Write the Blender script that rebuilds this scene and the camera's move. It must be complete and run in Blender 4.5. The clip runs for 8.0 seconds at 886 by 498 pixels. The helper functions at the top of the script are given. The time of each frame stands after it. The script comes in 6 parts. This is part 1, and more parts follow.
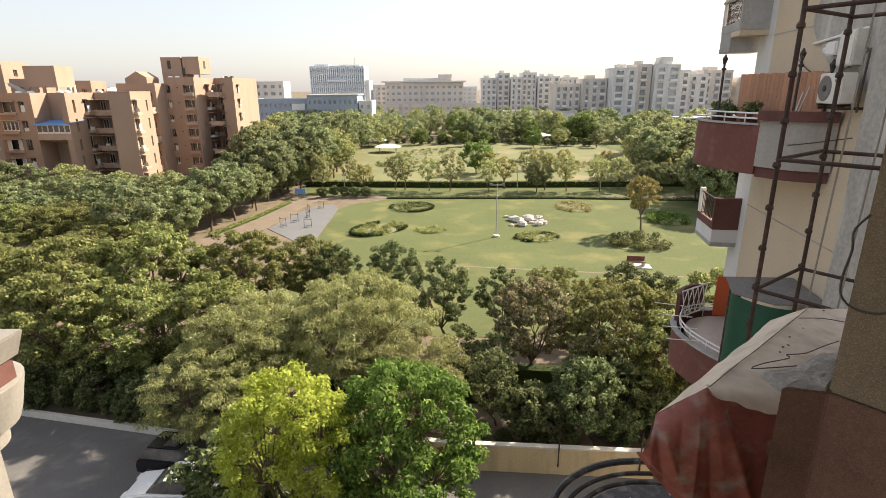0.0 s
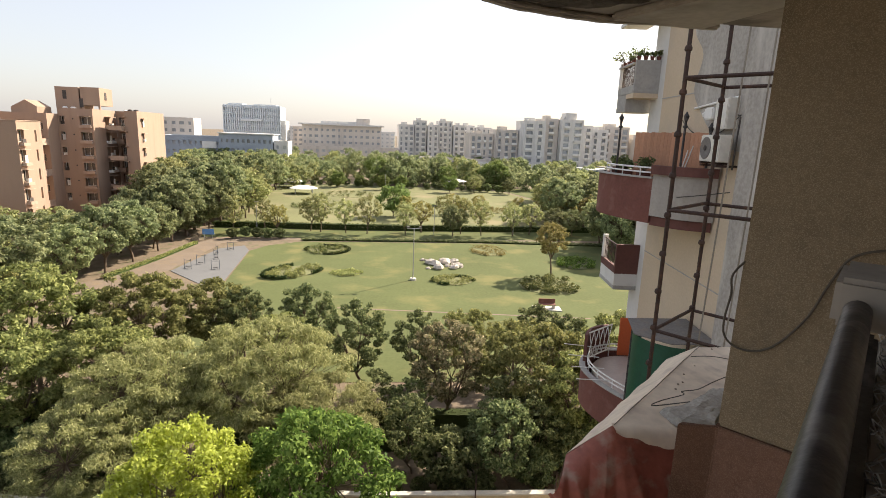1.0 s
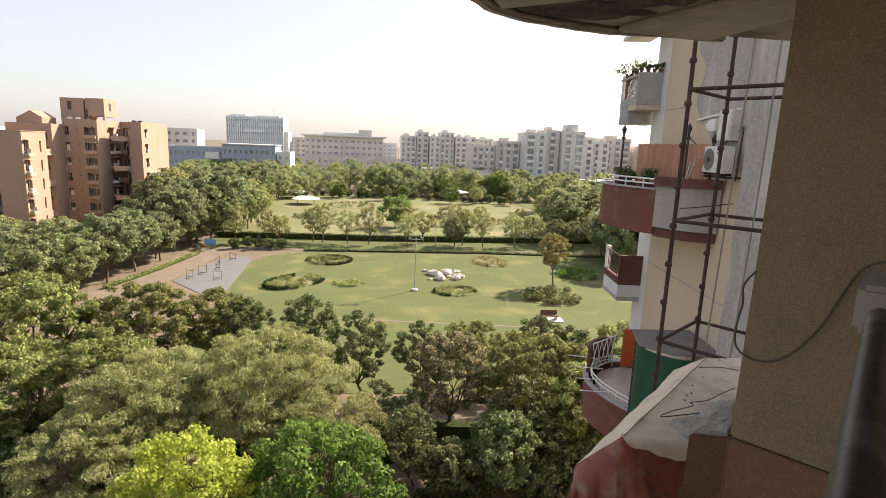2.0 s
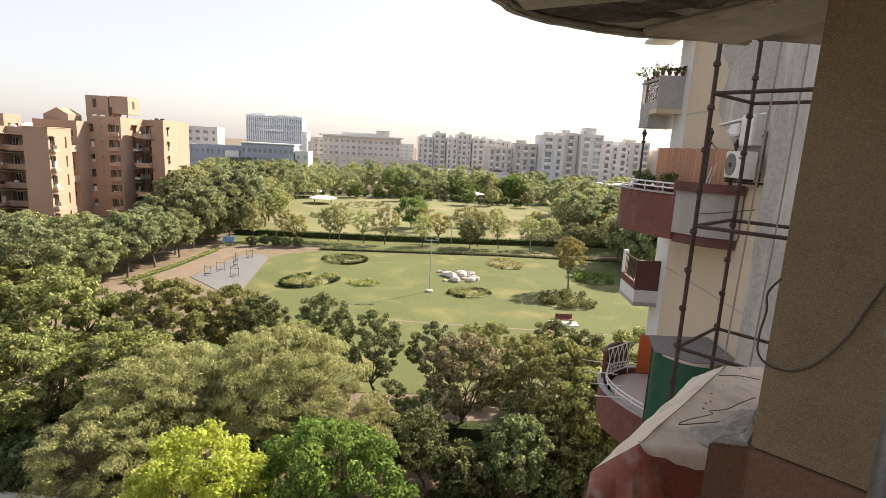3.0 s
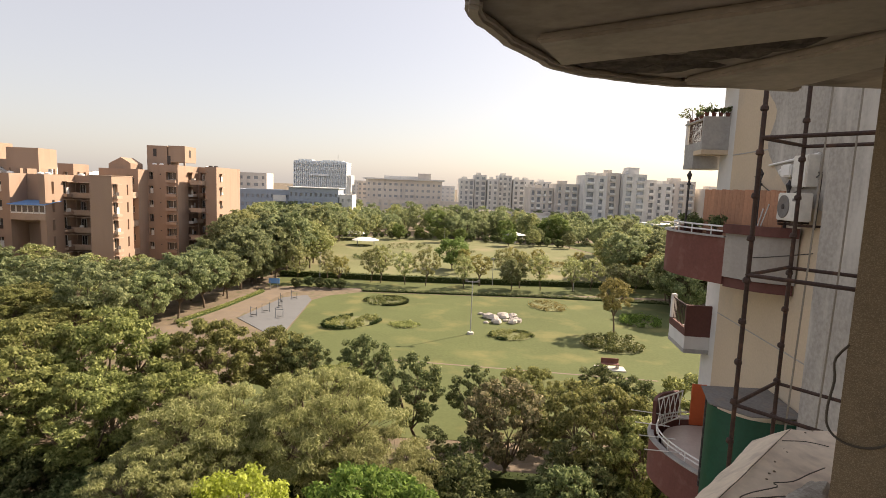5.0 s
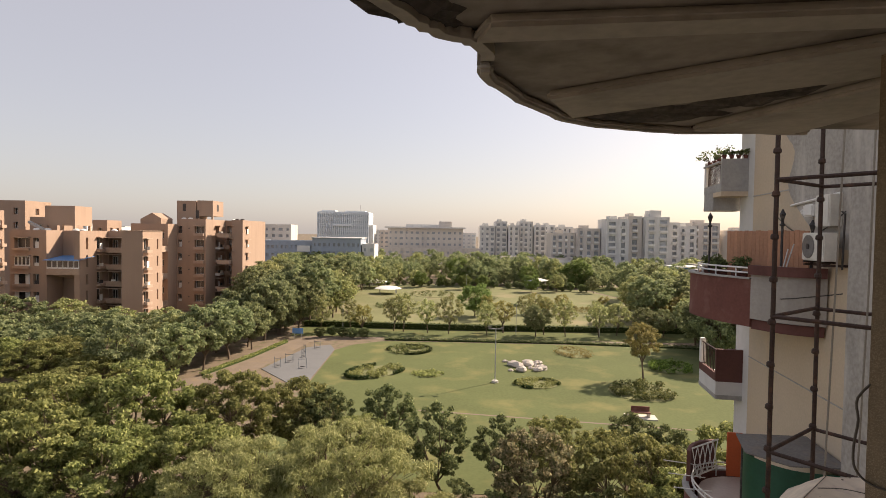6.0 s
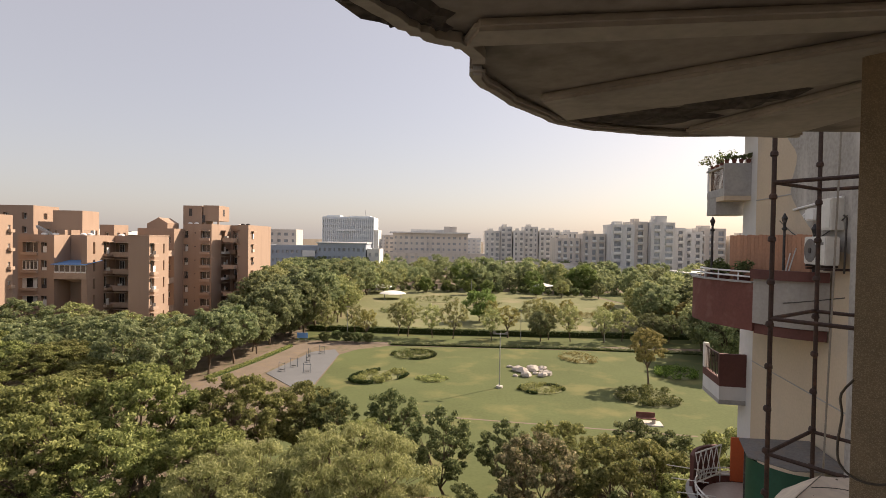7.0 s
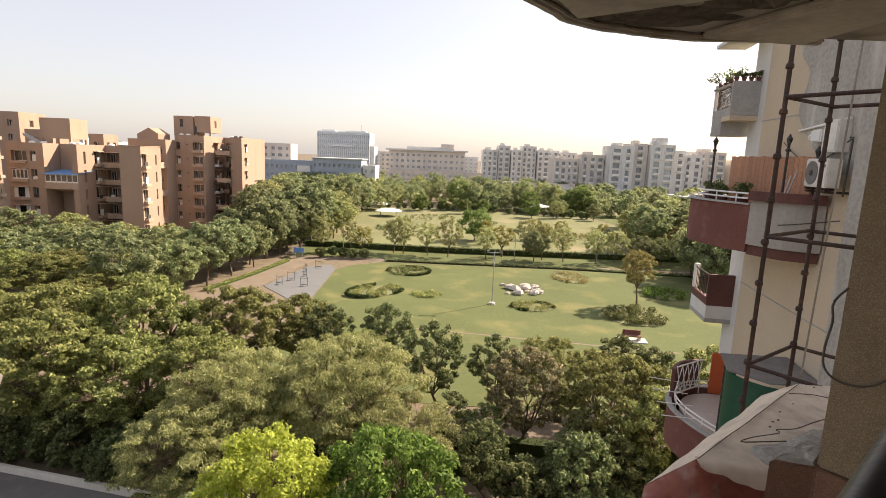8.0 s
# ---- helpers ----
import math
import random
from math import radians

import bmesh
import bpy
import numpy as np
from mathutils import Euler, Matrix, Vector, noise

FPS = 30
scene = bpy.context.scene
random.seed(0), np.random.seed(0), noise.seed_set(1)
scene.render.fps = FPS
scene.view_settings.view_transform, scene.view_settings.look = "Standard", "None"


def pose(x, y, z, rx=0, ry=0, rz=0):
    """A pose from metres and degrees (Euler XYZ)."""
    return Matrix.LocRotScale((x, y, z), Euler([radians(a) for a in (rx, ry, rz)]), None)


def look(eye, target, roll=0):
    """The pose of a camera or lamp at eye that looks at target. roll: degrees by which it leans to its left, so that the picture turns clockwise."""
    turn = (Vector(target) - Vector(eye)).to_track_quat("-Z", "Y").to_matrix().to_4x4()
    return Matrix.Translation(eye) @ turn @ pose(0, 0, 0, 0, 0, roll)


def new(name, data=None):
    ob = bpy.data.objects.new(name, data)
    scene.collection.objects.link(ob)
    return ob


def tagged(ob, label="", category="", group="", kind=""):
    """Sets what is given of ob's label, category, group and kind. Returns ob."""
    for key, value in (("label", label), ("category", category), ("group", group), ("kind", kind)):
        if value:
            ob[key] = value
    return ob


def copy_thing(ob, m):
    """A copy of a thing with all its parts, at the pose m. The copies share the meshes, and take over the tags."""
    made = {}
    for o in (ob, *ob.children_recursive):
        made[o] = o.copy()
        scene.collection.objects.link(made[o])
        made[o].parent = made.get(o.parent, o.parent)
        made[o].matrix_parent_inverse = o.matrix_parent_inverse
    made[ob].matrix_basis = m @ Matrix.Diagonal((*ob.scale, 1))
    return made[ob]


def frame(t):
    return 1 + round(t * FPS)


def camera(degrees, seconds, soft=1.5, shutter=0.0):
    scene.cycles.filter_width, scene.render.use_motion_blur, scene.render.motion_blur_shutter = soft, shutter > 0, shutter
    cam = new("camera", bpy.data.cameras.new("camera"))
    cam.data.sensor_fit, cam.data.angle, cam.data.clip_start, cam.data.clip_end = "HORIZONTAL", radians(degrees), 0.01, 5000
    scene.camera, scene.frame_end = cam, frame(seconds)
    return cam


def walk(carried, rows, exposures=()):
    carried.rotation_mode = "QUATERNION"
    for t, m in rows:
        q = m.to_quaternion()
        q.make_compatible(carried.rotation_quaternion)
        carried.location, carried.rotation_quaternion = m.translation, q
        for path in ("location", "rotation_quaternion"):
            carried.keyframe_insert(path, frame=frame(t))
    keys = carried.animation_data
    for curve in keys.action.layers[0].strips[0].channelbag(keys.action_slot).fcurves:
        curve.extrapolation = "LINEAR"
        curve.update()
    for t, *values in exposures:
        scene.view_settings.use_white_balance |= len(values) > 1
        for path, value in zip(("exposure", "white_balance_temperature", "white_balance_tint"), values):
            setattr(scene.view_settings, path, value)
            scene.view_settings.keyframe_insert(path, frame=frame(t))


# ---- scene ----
cam = camera(79.3, 8.0, soft=0.85)
PATH = [
    (0, pose(0.064, 0.002, 18.008, 73.28, 0.35, -0.30)),
    (0.5, pose(0.074, -0.008, 18.010, 76.18, -1.13, -4.93)),
    (1, pose(0.080, -0.004, 18.013, 78.02, -2.14, -8.82)),
    (2.5, pose(0.010, 0.002, 17.996, 79.29, -2.72, -8.09)),
    (3, pose(0.009, 0.006, 17.998, 79.24, -3.00, -6.84)),
    (3.5, pose(0.000, 0.000, 18.000, 79.21, -3.02, -6.06)),
    (4, pose(-0.000, 0.014, 18.006, 79.16, -2.78, -4.23)),
    (4.5, pose(0.021, 0.033, 18.040, 79.88, -2.54, -3.48)),
    (5, pose(0.036, 0.084, 18.093, 83.41, -2.20, -2.51)),
    (6.5, pose(0.080, -0.107, 18.105, 89.00, -0.70, 0.30)),
    (7, pose(0.119, -0.119, 18.069, 88.95, -0.97, 0.29)),
    (7.5, pose(0.112, -0.153, 18.016, 85.66, -1.18, -0.55)),
    (8, pose(0.095, -0.077, 17.971, 80.28, -2.26, -0.04)),
]
walk(cam, PATH, [
    (0, 1.32, 6500, 11), (1, 1.27, 6500, 12), (3.5, 1.38, 6620, 14), (4, 1.33, 6700, 14), (5, 1.07, 6950, 15), (6.5, 0.76, 6850, 17), (7, 0.75, 6850, 17),
    (7.5, 0.82, 6950, 16), (8, 1.25, 6800, 15)])

# ---- sky and sun ----
SUN_AZ, SUN_EL = 53.0, 34.0          # degrees to the right of straight ahead, and above the horizon
world = bpy.data.worlds.new("hazy_sky")
scene.world = world
world.use_nodes = True
wn = world.node_tree.nodes
sky = wn.new("ShaderNodeTexSky")
sky.sky_type = "NISHITA"
sky.sun_disc = False
sky.sun_elevation, sky.sun_rotation = radians(SUN_EL), radians(SUN_AZ)
sky.air_density, sky.dust_density, sky.ozone_density = 1.0, 2.0, 1.0
haze = wn.new("ShaderNodeMix")       # thin pale haze in front of the clear sky
haze.data_type = "RGBA"
haze.inputs["Factor"].default_value = 0.53
haze.inputs["B"].default_value = (4.75, 4.6, 4.55, 1)
world.node_tree.links.new(sky.outputs[0], haze.inputs["A"])
world.node_tree.links.new(haze.outputs["Result"], wn["Background"].inputs[0])
wn["Background"].inputs[1].default_value = 0.088
sun = new("sun", bpy.data.lights.new("sun", "SUN"))
sun.data.energy, sun.data.angle, sun.data.color = 5.0, radians(1.0), (1.0, 0.88, 0.70)
sun.matrix_world = look((0, 0, 0), (-math.sin(radians(SUN_AZ)) * math.cos(radians(SUN_EL)),
                                    -math.cos(radians(SUN_AZ)) * math.cos(radians(SUN_EL)), -math.sin(radians(SUN_EL))))


# ---- materials ----
def surface(name, base, rough=0.85, vary=0.25, coarse=0.6, fine=18.0, bump=0.25, metal=0.0, tint=None, stain=0.0, spec=0.4,
            each=0.0, streak=False):
    """A weathered surface: two scales of variation, optional stains of another tint, fine relief."""
    m = bpy.data.materials.new(name)
    m.use_nodes = True
    n, ln = m.node_tree.nodes, m.node_tree.links.new
    b = n["Principled BSDF"]
    b.inputs["Roughness"].default_value, b.inputs["Metallic"].default_value = rough, metal
    b.inputs["Specular IOR Level"].default_value = spec
    co = n.new("ShaderNodeTexCoord")
    mp = n.new("ShaderNodeMapping")
    ln(co.outputs["Object"], mp.inputs["Vector"])
    if streak:
        mp.inputs["Scale"].default_value = (1.0, 1.0, 0.18)
    big = n.new("ShaderNodeTexNoise")
    big.inputs["Scale"].default_value, big.inputs["Detail"].default_value, big.inputs["Roughness"].default_value = coarse, 6, 0.65
    small = n.new("ShaderNodeTexNoise")
    small.inputs["Scale"].default_value, small.inputs["Detail"].default_value = fine, 4
    ln(mp.outputs[0], big.inputs["Vector"]), ln(co.outputs["Object"], small.inputs["Vector"])
    c1 = n.new("ShaderNodeMix")
    c1.data_type = "RGBA"
    dark = [v * (1 - vary) for v in base]
    light = [min(1.0, v * (1 + vary)) for v in base]
    c1.inputs["A"].default_value, c1.inputs["B"].default_value = (*dark, 1), (*light, 1)
    add = n.new("ShaderNodeMath")
    add.operation = "MULTIPLY_ADD"
    add.inputs[1].default_value, add.inputs[2].default_value = 0.45, 0.0
    ln(small.outputs[0], add.inputs[0])
    mix = n.new("ShaderNodeMath")
    mix.operation = "MULTIPLY_ADD"
    mix.inputs[1].default_value = 0.55
    ln(big.outputs[0], mix.inputs[0]), ln(add.outputs[0], mix.inputs[2])
    ramp = n.new("ShaderNodeMapRange")
    ramp.inputs["From Min"].default_value, ramp.inputs["From Max"].default_value = 0.32, 0.68
    ln(mix.outputs[0], ramp.inputs["Value"]), ln(ramp.outputs[0], c1.inputs["Factor"])
    out = c1.outputs["Result"]
    if stain > 0:
        st = n.new("ShaderNodeTexNoise")
        st.inputs["Scale"].default_value, st.inputs["Detail"].default_value = coarse * 2.3, 8
        off = n.new("ShaderNodeVectorMath")
        off.inputs[1].default_value = (7.3, 2.1, 4.4)
        ln(mp.outputs[0], off.inputs[0]), ln(off.outputs[0], st.inputs["Vector"])
        r2 = n.new("ShaderNodeMapRange")
        r2.inputs["From Min"].default_value, r2.inputs["From Max"].default_value = 0.52, 0.70
        r2.inputs["To Max"].default_value = stain
        ln(st.outputs[0], r2.inputs["Value"])
        c2 = n.new("ShaderNodeMix")
        c2.data_type = "RGBA"
        c2.inputs["B"].default_value = (*(tint or [v * 0.4 for v in base]), 1)
        ln(out, c2.inputs["A"]), ln(r2.outputs[0], c2.inputs["Factor"])
        out = c2.outputs["Result"]
    if each > 0:
        info = n.new("ShaderNodeObjectInfo")
        hs = n.new("ShaderNodeHueSaturation")
        r3 = n.new("ShaderNodeMapRange")
        r3.inputs["To Min"].default_value, r3.inputs["To Max"].default_value = 1 - each, 1 + each
        ln(info.outputs["Random"], r3.inputs["Value"]), ln(r3.outputs[0], hs.inputs["Value"]), ln(out, hs.inputs["Color"])
        out = hs.outputs["Color"]
    ln(out, b.inputs["Base Color"])
    if bump > 0:
        bp = n.new("ShaderNodeBump")
        bp.inputs["Strength"].default_value, bp.inputs["Distance"].default_value = bump, 0.02
        ln(mix.outputs[0], bp.inputs["Height"]), ln(bp.outputs[0], b.inputs["Normal"])
    return m


def leaf_material(name, base, tip, glow=0.35):
    """Leaves: two greens mixed leaf by leaf, some light passing through."""
    m = bpy.data.materials.new(name)
    m.use_nodes = True
    n, ln = m.node_tree.nodes, m.node_tree.links.new
    b = n["Principled BSDF"]
    geo, info = n.new("ShaderNodeNewGeometry"), n.new("ShaderNodeObjectInfo")
    c = n.new("ShaderNodeMix")
    c.data_type = "RGBA"
    c.inputs["A"].default_value, c.inputs["B"].default_value = (*base, 1), (*tip, 1)
    pw = n.new("ShaderNodeMath")
    pw.operation = "POWER"
    pw.inputs[1].default_value = 1.6
    ln(geo.outputs["Random Per Island"], pw.inputs[0]), ln(pw.outputs[0], c.inputs["Factor"])
    hs = n.new("ShaderNodeHueSaturation")
    r1, r2 = n.new("ShaderNodeMapRange"), n.new("ShaderNodeMapRange")
    r1.inputs["To Min"].default_value, r1.inputs["To Max"].default_value = 0.482, 0.512
    r2.inputs["To Min"].default_value, r2.inputs["To Max"].default_value = 0.78, 1.22
    ln(info.outputs["Random"], r1.inputs["Value"]), ln(r1.outputs[0], hs.inputs["Hue"])
    ln(info.outputs["Random"], r2.inputs["Value"]), ln(r2.outputs[0], hs.inputs["Value"])
    ln(c.outputs["Result"], hs.inputs["Color"])
    ln(hs.outputs[0], b.inputs["Base Color"])
    b.inputs["Roughness"].default_value, b.inputs["Specular IOR Level"].default_value = 0.6, 0.12
    tr = n.new("ShaderNodeBsdfTranslucent")
    ln(hs.outputs[0], tr.inputs["Color"])
    mx = n.new("ShaderNodeMixShader")
    mx.inputs[0].default_value = glow
    ln(b.outputs[0], mx.inputs[1]), ln(tr.outputs[0], mx.inputs[2]), ln(mx.outputs[0], n["Material Output"].inputs["Surface"])
    return m


def pebble(name, base, spot, scale=240.0, stain=0.45):
    """Pebble-dash plaster: small stones of several tones standing out of the binder."""
    m = surface(name, base, 0.92, 0.18, 0.9, 30, 0.3, stain=stain)
    n, ln = m.node_tree.nodes, m.node_tree.links.new
    b = n["Principled BSDF"]
    co = n.new("ShaderNodeTexCoord")
    v = n.new("ShaderNodeTexVoronoi")
    v.inputs["Scale"].default_value = scale
    ln(co.outputs["Object"], v.inputs["Vector"])
    pick = n.new("ShaderNodeSeparateColor")
    ln(v.outputs["Color"], pick.inputs[0])
    r = n.new("ShaderNodeMapRange")
    r.inputs["From Min"].default_value, r.inputs["From Max"].default_value = 0.55, 1.0
    r.inputs["To Max"].default_value = 0.5
    ln(pick.outputs[0], r.inputs["Value"])
    mixc = n.new("ShaderNodeMix")
    mixc.data_type = "RGBA"
    mixc.inputs["B"].default_value = (*spot, 1)
    old = b.inputs["Base Color"].links[0].from_socket
    ln(old, mixc.inputs["A"]), ln(r.outputs[0], mixc.inputs["Factor"]), ln(mixc.outputs["Result"], b.inputs["Base Color"])
    bp = n.new("ShaderNodeBump")
    bp.inputs["Strength"].default_value, bp.inputs["Distance"].default_value, bp.invert = 0.45, 0.003, True
    ln(v.outputs["Distance"], bp.inputs["Height"]), ln(bp.outputs[0], b.inputs["Normal"])
    return m


def glass_pane(name, colour):
    m = surface(name, colour, 0.12, 0.4, 1.5, 4, 0.02, spec=0.6, each=0.4)
    return m


M_SOIL = surface("dry_soil", (0.165, 0.125, 0.085), 0.95, 0.4, 0.35, 6, 0.5, tint=(0.085, 0.095, 0.04), stain=0.8)
M_PATH = surface("earth_path", (0.18, 0.14, 0.105), 0.95, 0.2, 0.3, 9, 0.4, tint=(0.25, 0.18, 0.1), stain=0.5)
M_LAWN = surface("mown_lawn", (0.108, 0.125, 0.052), 0.95, 0.16, 0.10, 3.2, 0.5, tint=(0.21, 0.19, 0.08), stain=0.6, spec=0.1)
M_LAWN_DRY = surface("dry_lawn", (0.175, 0.18, 0.09), 0.95, 0.22, 0.06, 2.2, 0.5, tint=(0.27, 0.23, 0.14), stain=0.8, spec=0.1)
M_ROAD = surface("worn_asphalt", (0.13, 0.122, 0.115), 0.9, 0.2, 0.35, 14, 0.4, tint=(0.25, 0.23, 0.2), stain=0.4)
M_PAVE = surface("grey_paving", (0.145, 0.147, 0.150), 0.9, 0.12, 0.4, 10, 0.3)
M_KERB = surface("pale_kerb_concrete", (0.52, 0.49, 0.43), 0.9, 0.2, 1.2, 20, 0.3)
M_WALLY = surface("yellowish_boundary_plaster", (0.50, 0.40, 0.24), 0.9, 0.16, 0.6, 12, 0.25, stain=0.5, tint=(0.22, 0.18, 0.12), streak=True)
M_TERRA = surface("terracotta_render", (0.355, 0.25, 0.185), 0.9, 0.10, 0.25, 8, 0.2, stain=0.35, tint=(0.25, 0.17, 0.125), streak=True)
M_TERRA2 = surface("terracotta_slab", (0.42, 0.31, 0.235), 0.9, 0.12, 0.5, 8, 0.2, stain=0.3)
M_GLASS = glass_pane("dark_window_glass", (0.085, 0.08, 0.075))
# Distant panes paled: haze and sky reflection are put into their colour.
M_GLASSFAR = surface("haze_paled_far_glass", (0.34, 0.36, 0.38), 0.3, 0.3, 0.3, 2, 0.0, spec=0.6, each=0.3)
M_GLASSPALE = surface("haze_paled_blue_glass", (0.50, 0.56, 0.61), 0.35, 0.12, 0.3, 2, 0.0, spec=0.5)
M_PARA = surface("dull_grey_parapet_plaster", (0.38, 0.355, 0.32), 0.9, 0.14, 0.9, 14, 0.25, stain=0.4, tint=(0.26, 0.24, 0.22), streak=True)
M_MOTTLED = surface("mottled_cement_render", (0.38, 0.355, 0.32), 0.93, 0.3, 0.8, 12, 0.35, stain=0.75, tint=(0.58, 0.55, 0.50), streak=True)
# Wing balcony plaster set darker than its white, standing in for shade on it.
M_WINGP = surface("shaded_weathered_cream_plaster", (0.25, 0.23, 0.20), 0.9, 0.16, 1.2, 14, 0.25, stain=0.4, tint=(0.17, 0.15, 0.13), streak=True)
M_TILE = surface("pinkish_floor_tile", (0.52, 0.44, 0.40), 0.5, 0.1, 1.5, 12, 0.1)
# Crumbled concrete; its dark base stands for shade inside the hollows.
M_SPALL = surface("crumbled_shade_dark_concrete", (0.085, 0.075, 0.065), 0.98, 0.45, 3.0, 22, 0.8, stain=0.5, tint=(0.22, 0.19, 0.16))
M_DARK = surface("dark_recess", (0.07, 0.06, 0.055), 0.9, 0.3, 0.8, 5, 0.1)
M_WHITE = surface("white_paint", (0.78, 0.77, 0.74), 0.6, 0.06, 1.0, 20, 0.1)
M_BLUE = surface("blue_sheet", (0.13, 0.30, 0.62), 0.55, 0.15, 0.8, 10, 0.15)
# Distant walls lightened to hold haze in their colour; M_PALE also serves near parts.
M_PALE = surface("pale_grey_render", (0.64, 0.63, 0.61), 0.9, 0.08, 0.15, 4, 0.1, stain=0.3, streak=True)
M_BEIGE = surface("haze_paled_beige_render", (0.61, 0.56, 0.51), 0.9, 0.08, 0.15, 4, 0.1, stain=0.3, streak=True)
M_TOWER = surface("haze_paled_blue_cladding", (0.62, 0.67, 0.71), 0.7, 0.05, 0.1, 3, 0.05)
M_BLUEGREY = surface("blue_grey_render", (0.34, 0.385, 0.45), 0.8, 0.1, 0.2, 4, 0.1)
M_BARK = surface("grey_brown_bark", (0.13, 0.095, 0.065), 0.95, 0.35, 2.0, 16, 0.7)
M_CREAM = surface("cream_facade_paint", (0.56, 0.455, 0.33), 0.85, 0.10, 0.35, 16, 0.2, stain=0.45, tint=(0.42, 0.37, 0.30))
M_GREYW = surface("grey_cement_plaster", (0.36, 0.35, 0.33), 0.92, 0.18, 0.8, 14, 0.3, stain=0.4, tint=(0.5, 0.48, 0.44))
M_REDP = surface("faded_red_plaster", (0.165, 0.066, 0.052), 0.9, 0.18, 1.2, 18, 0.3, stain=0.45, tint=(0.26, 0.145, 0.115))
M_MAROON = surface("maroon_paint", (0.13, 0.055, 0.045), 0.8, 0.15, 1.0, 14, 0.2, stain=0.3)
M_CONC = surface("bare_soffit_concrete", (0.33, 0.30, 0.26), 0.95, 0.22, 0.7, 12, 0.5, stain=0.7, tint=(0.10, 0.09, 0.08))
M_CONC_L = surface("patched_concrete", (0.42, 0.39, 0.34), 0.95, 0.18, 0.9, 14, 0.45, stain=0.5, tint=(0.2, 0.18, 0.15))
M_CEMENT = surface("rough_cement", (0.40, 0.375, 0.33), 0.97, 0.28, 5.0, 40, 0.7, stain=0.5, tint=(0.26, 0.235, 0.20))
M_PEB = pebble("tan_pebble_dash", (0.23, 0.178, 0.112), (0.45, 0.37, 0.255))
M_PEBRED = pebble("red_pebble_dash", (0.185, 0.102, 0.068), (0.34, 0.215, 0.15))
M_STEELBLUE = surface("blue_grey_painted_steel", (0.10, 0.12, 0.15), 0.5, 0.2, 2, 20, 0.1, metal=0.2)
M_RUST = surface("rusty_steel_tube", (0.058, 0.037, 0.030), 0.65, 0.45, 3, 40, 0.4, metal=0.35, tint=(0.17, 0.085, 0.05), stain=0.5)
M_BLACK = surface("black_painted_steel", (0.04, 0.037, 0.038), 0.42, 0.4, 4, 50, 0.15, metal=0.2, tint=(0.24, 0.215, 0.20), stain=0.55)
M_TARP = surface("dusty_grey_tarpaulin", (0.66, 0.56, 0.44), 0.8, 0.16, 2.0, 12, 0.3, stain=0.6, tint=(0.34, 0.27, 0.23))
M_TARPR = surface("red_brown_tarpaulin", (0.30, 0.095, 0.065), 0.5, 0.35, 3.2, 14, 0.4, stain=0.85, tint=(0.36, 0.26, 0.205))
M_GREENP = surface("green_plastic_sheet", (0.01, 0.07, 0.04), 0.5, 0.2, 1.6, 12, 0.3)
M_SHEET = surface("weathered_metal_sheet", (0.19, 0.18, 0.17), 0.85, 0.25, 1.5, 18, 0.2, stain=0.5, tint=(0.28, 0.22, 0.17), spec=0.15)
M_ORANGE = surface("orange_red_panel", (0.55, 0.12, 0.04), 0.6, 0.1, 1.0, 14, 0.1)
M_WOOD = surface("warm_wood_panel", (0.42, 0.21, 0.12), 0.6, 0.2, 1.2, 14, 0.2, streak=True, each=0.15)
M_CABLE = surface("black_cable", (0.055, 0.048, 0.042), 0.6, 0.2, 3, 30, 0.1)
M_DUSTY = surface("dusty_cable_sheath", (0.11, 0.095, 0.075), 0.85, 0.25, 3, 30, 0.1)
M_ROPE = surface("grey_rope", (0.27, 0.245, 0.205), 0.9, 0.2, 4, 60, 0.2)
M_AC = surface("cream_plastic", (0.68, 0.66, 0.60), 0.5, 0.08, 1.5, 16, 0.1, stain=0.25)
M_ROCK = surface("pale_ornamental_stone", (0.46, 0.41, 0.36), 0.9, 0.2, 0.9, 8, 0.4, each=0.15)
M_HEDGE = leaf_material("clipped_hedge_leaf", (0.030, 0.050, 0.016), (0.075, 0.10, 0.030), 0.2)
M_STEEL = surface("galvanised_steel", (0.45, 0.45, 0.45), 0.5, 0.15, 2, 20, 0.1, metal=0.5)
L_MID = leaf_material("mid_green_leaf", (0.13, 0.155, 0.052), (0.44, 0.45, 0.175), 0.5)
L_DARK = leaf_material("dark_green_leaf", (0.075, 0.105, 0.042), (0.31, 0.345, 0.155), 0.45)
L_FEATHER = leaf_material("grey_green_feathery_leaf", (0.205, 0.225, 0.085), (0.52, 0.52, 0.25), 0.48)
L_YELLOW = leaf_material("yellow_green_young_leaf", (0.37, 0.46, 0.06), (0.64, 0.75, 0.20), 0.6)
L_BRIGHT = leaf_material("fresh_green_leaf", (0.070, 0.118, 0.024), (0.25, 0.325, 0.078), 0.46)
L_AUTUMN = leaf_material("dull_leaf_with_rusty_tips", (0.12, 0.13, 0.06), (0.50, 0.42, 0.26), 0.45)
L_OCHRE = leaf_material("ochre_leaf", (0.20, 0.185, 0.065), (0.42, 0.36, 0.14), 0.4)
# The three far leaf colours hold distance haze: paler and greyer.
L_FARBRIGHT = leaf_material("haze_paled_light_leaf", (0.12, 0.17, 0.045), (0.27, 0.33, 0.11), 0.4)
L_FARMID = leaf_material("haze_greyed_green_leaf", (0.175, 0.21, 0.10), (0.45, 0.47, 0.24), 0.5)
L_FARDARK = leaf_material("haze_paled_dark_leaf", (0.14, 0.175, 0.085), (0.38, 0.405, 0.205), 0.48)
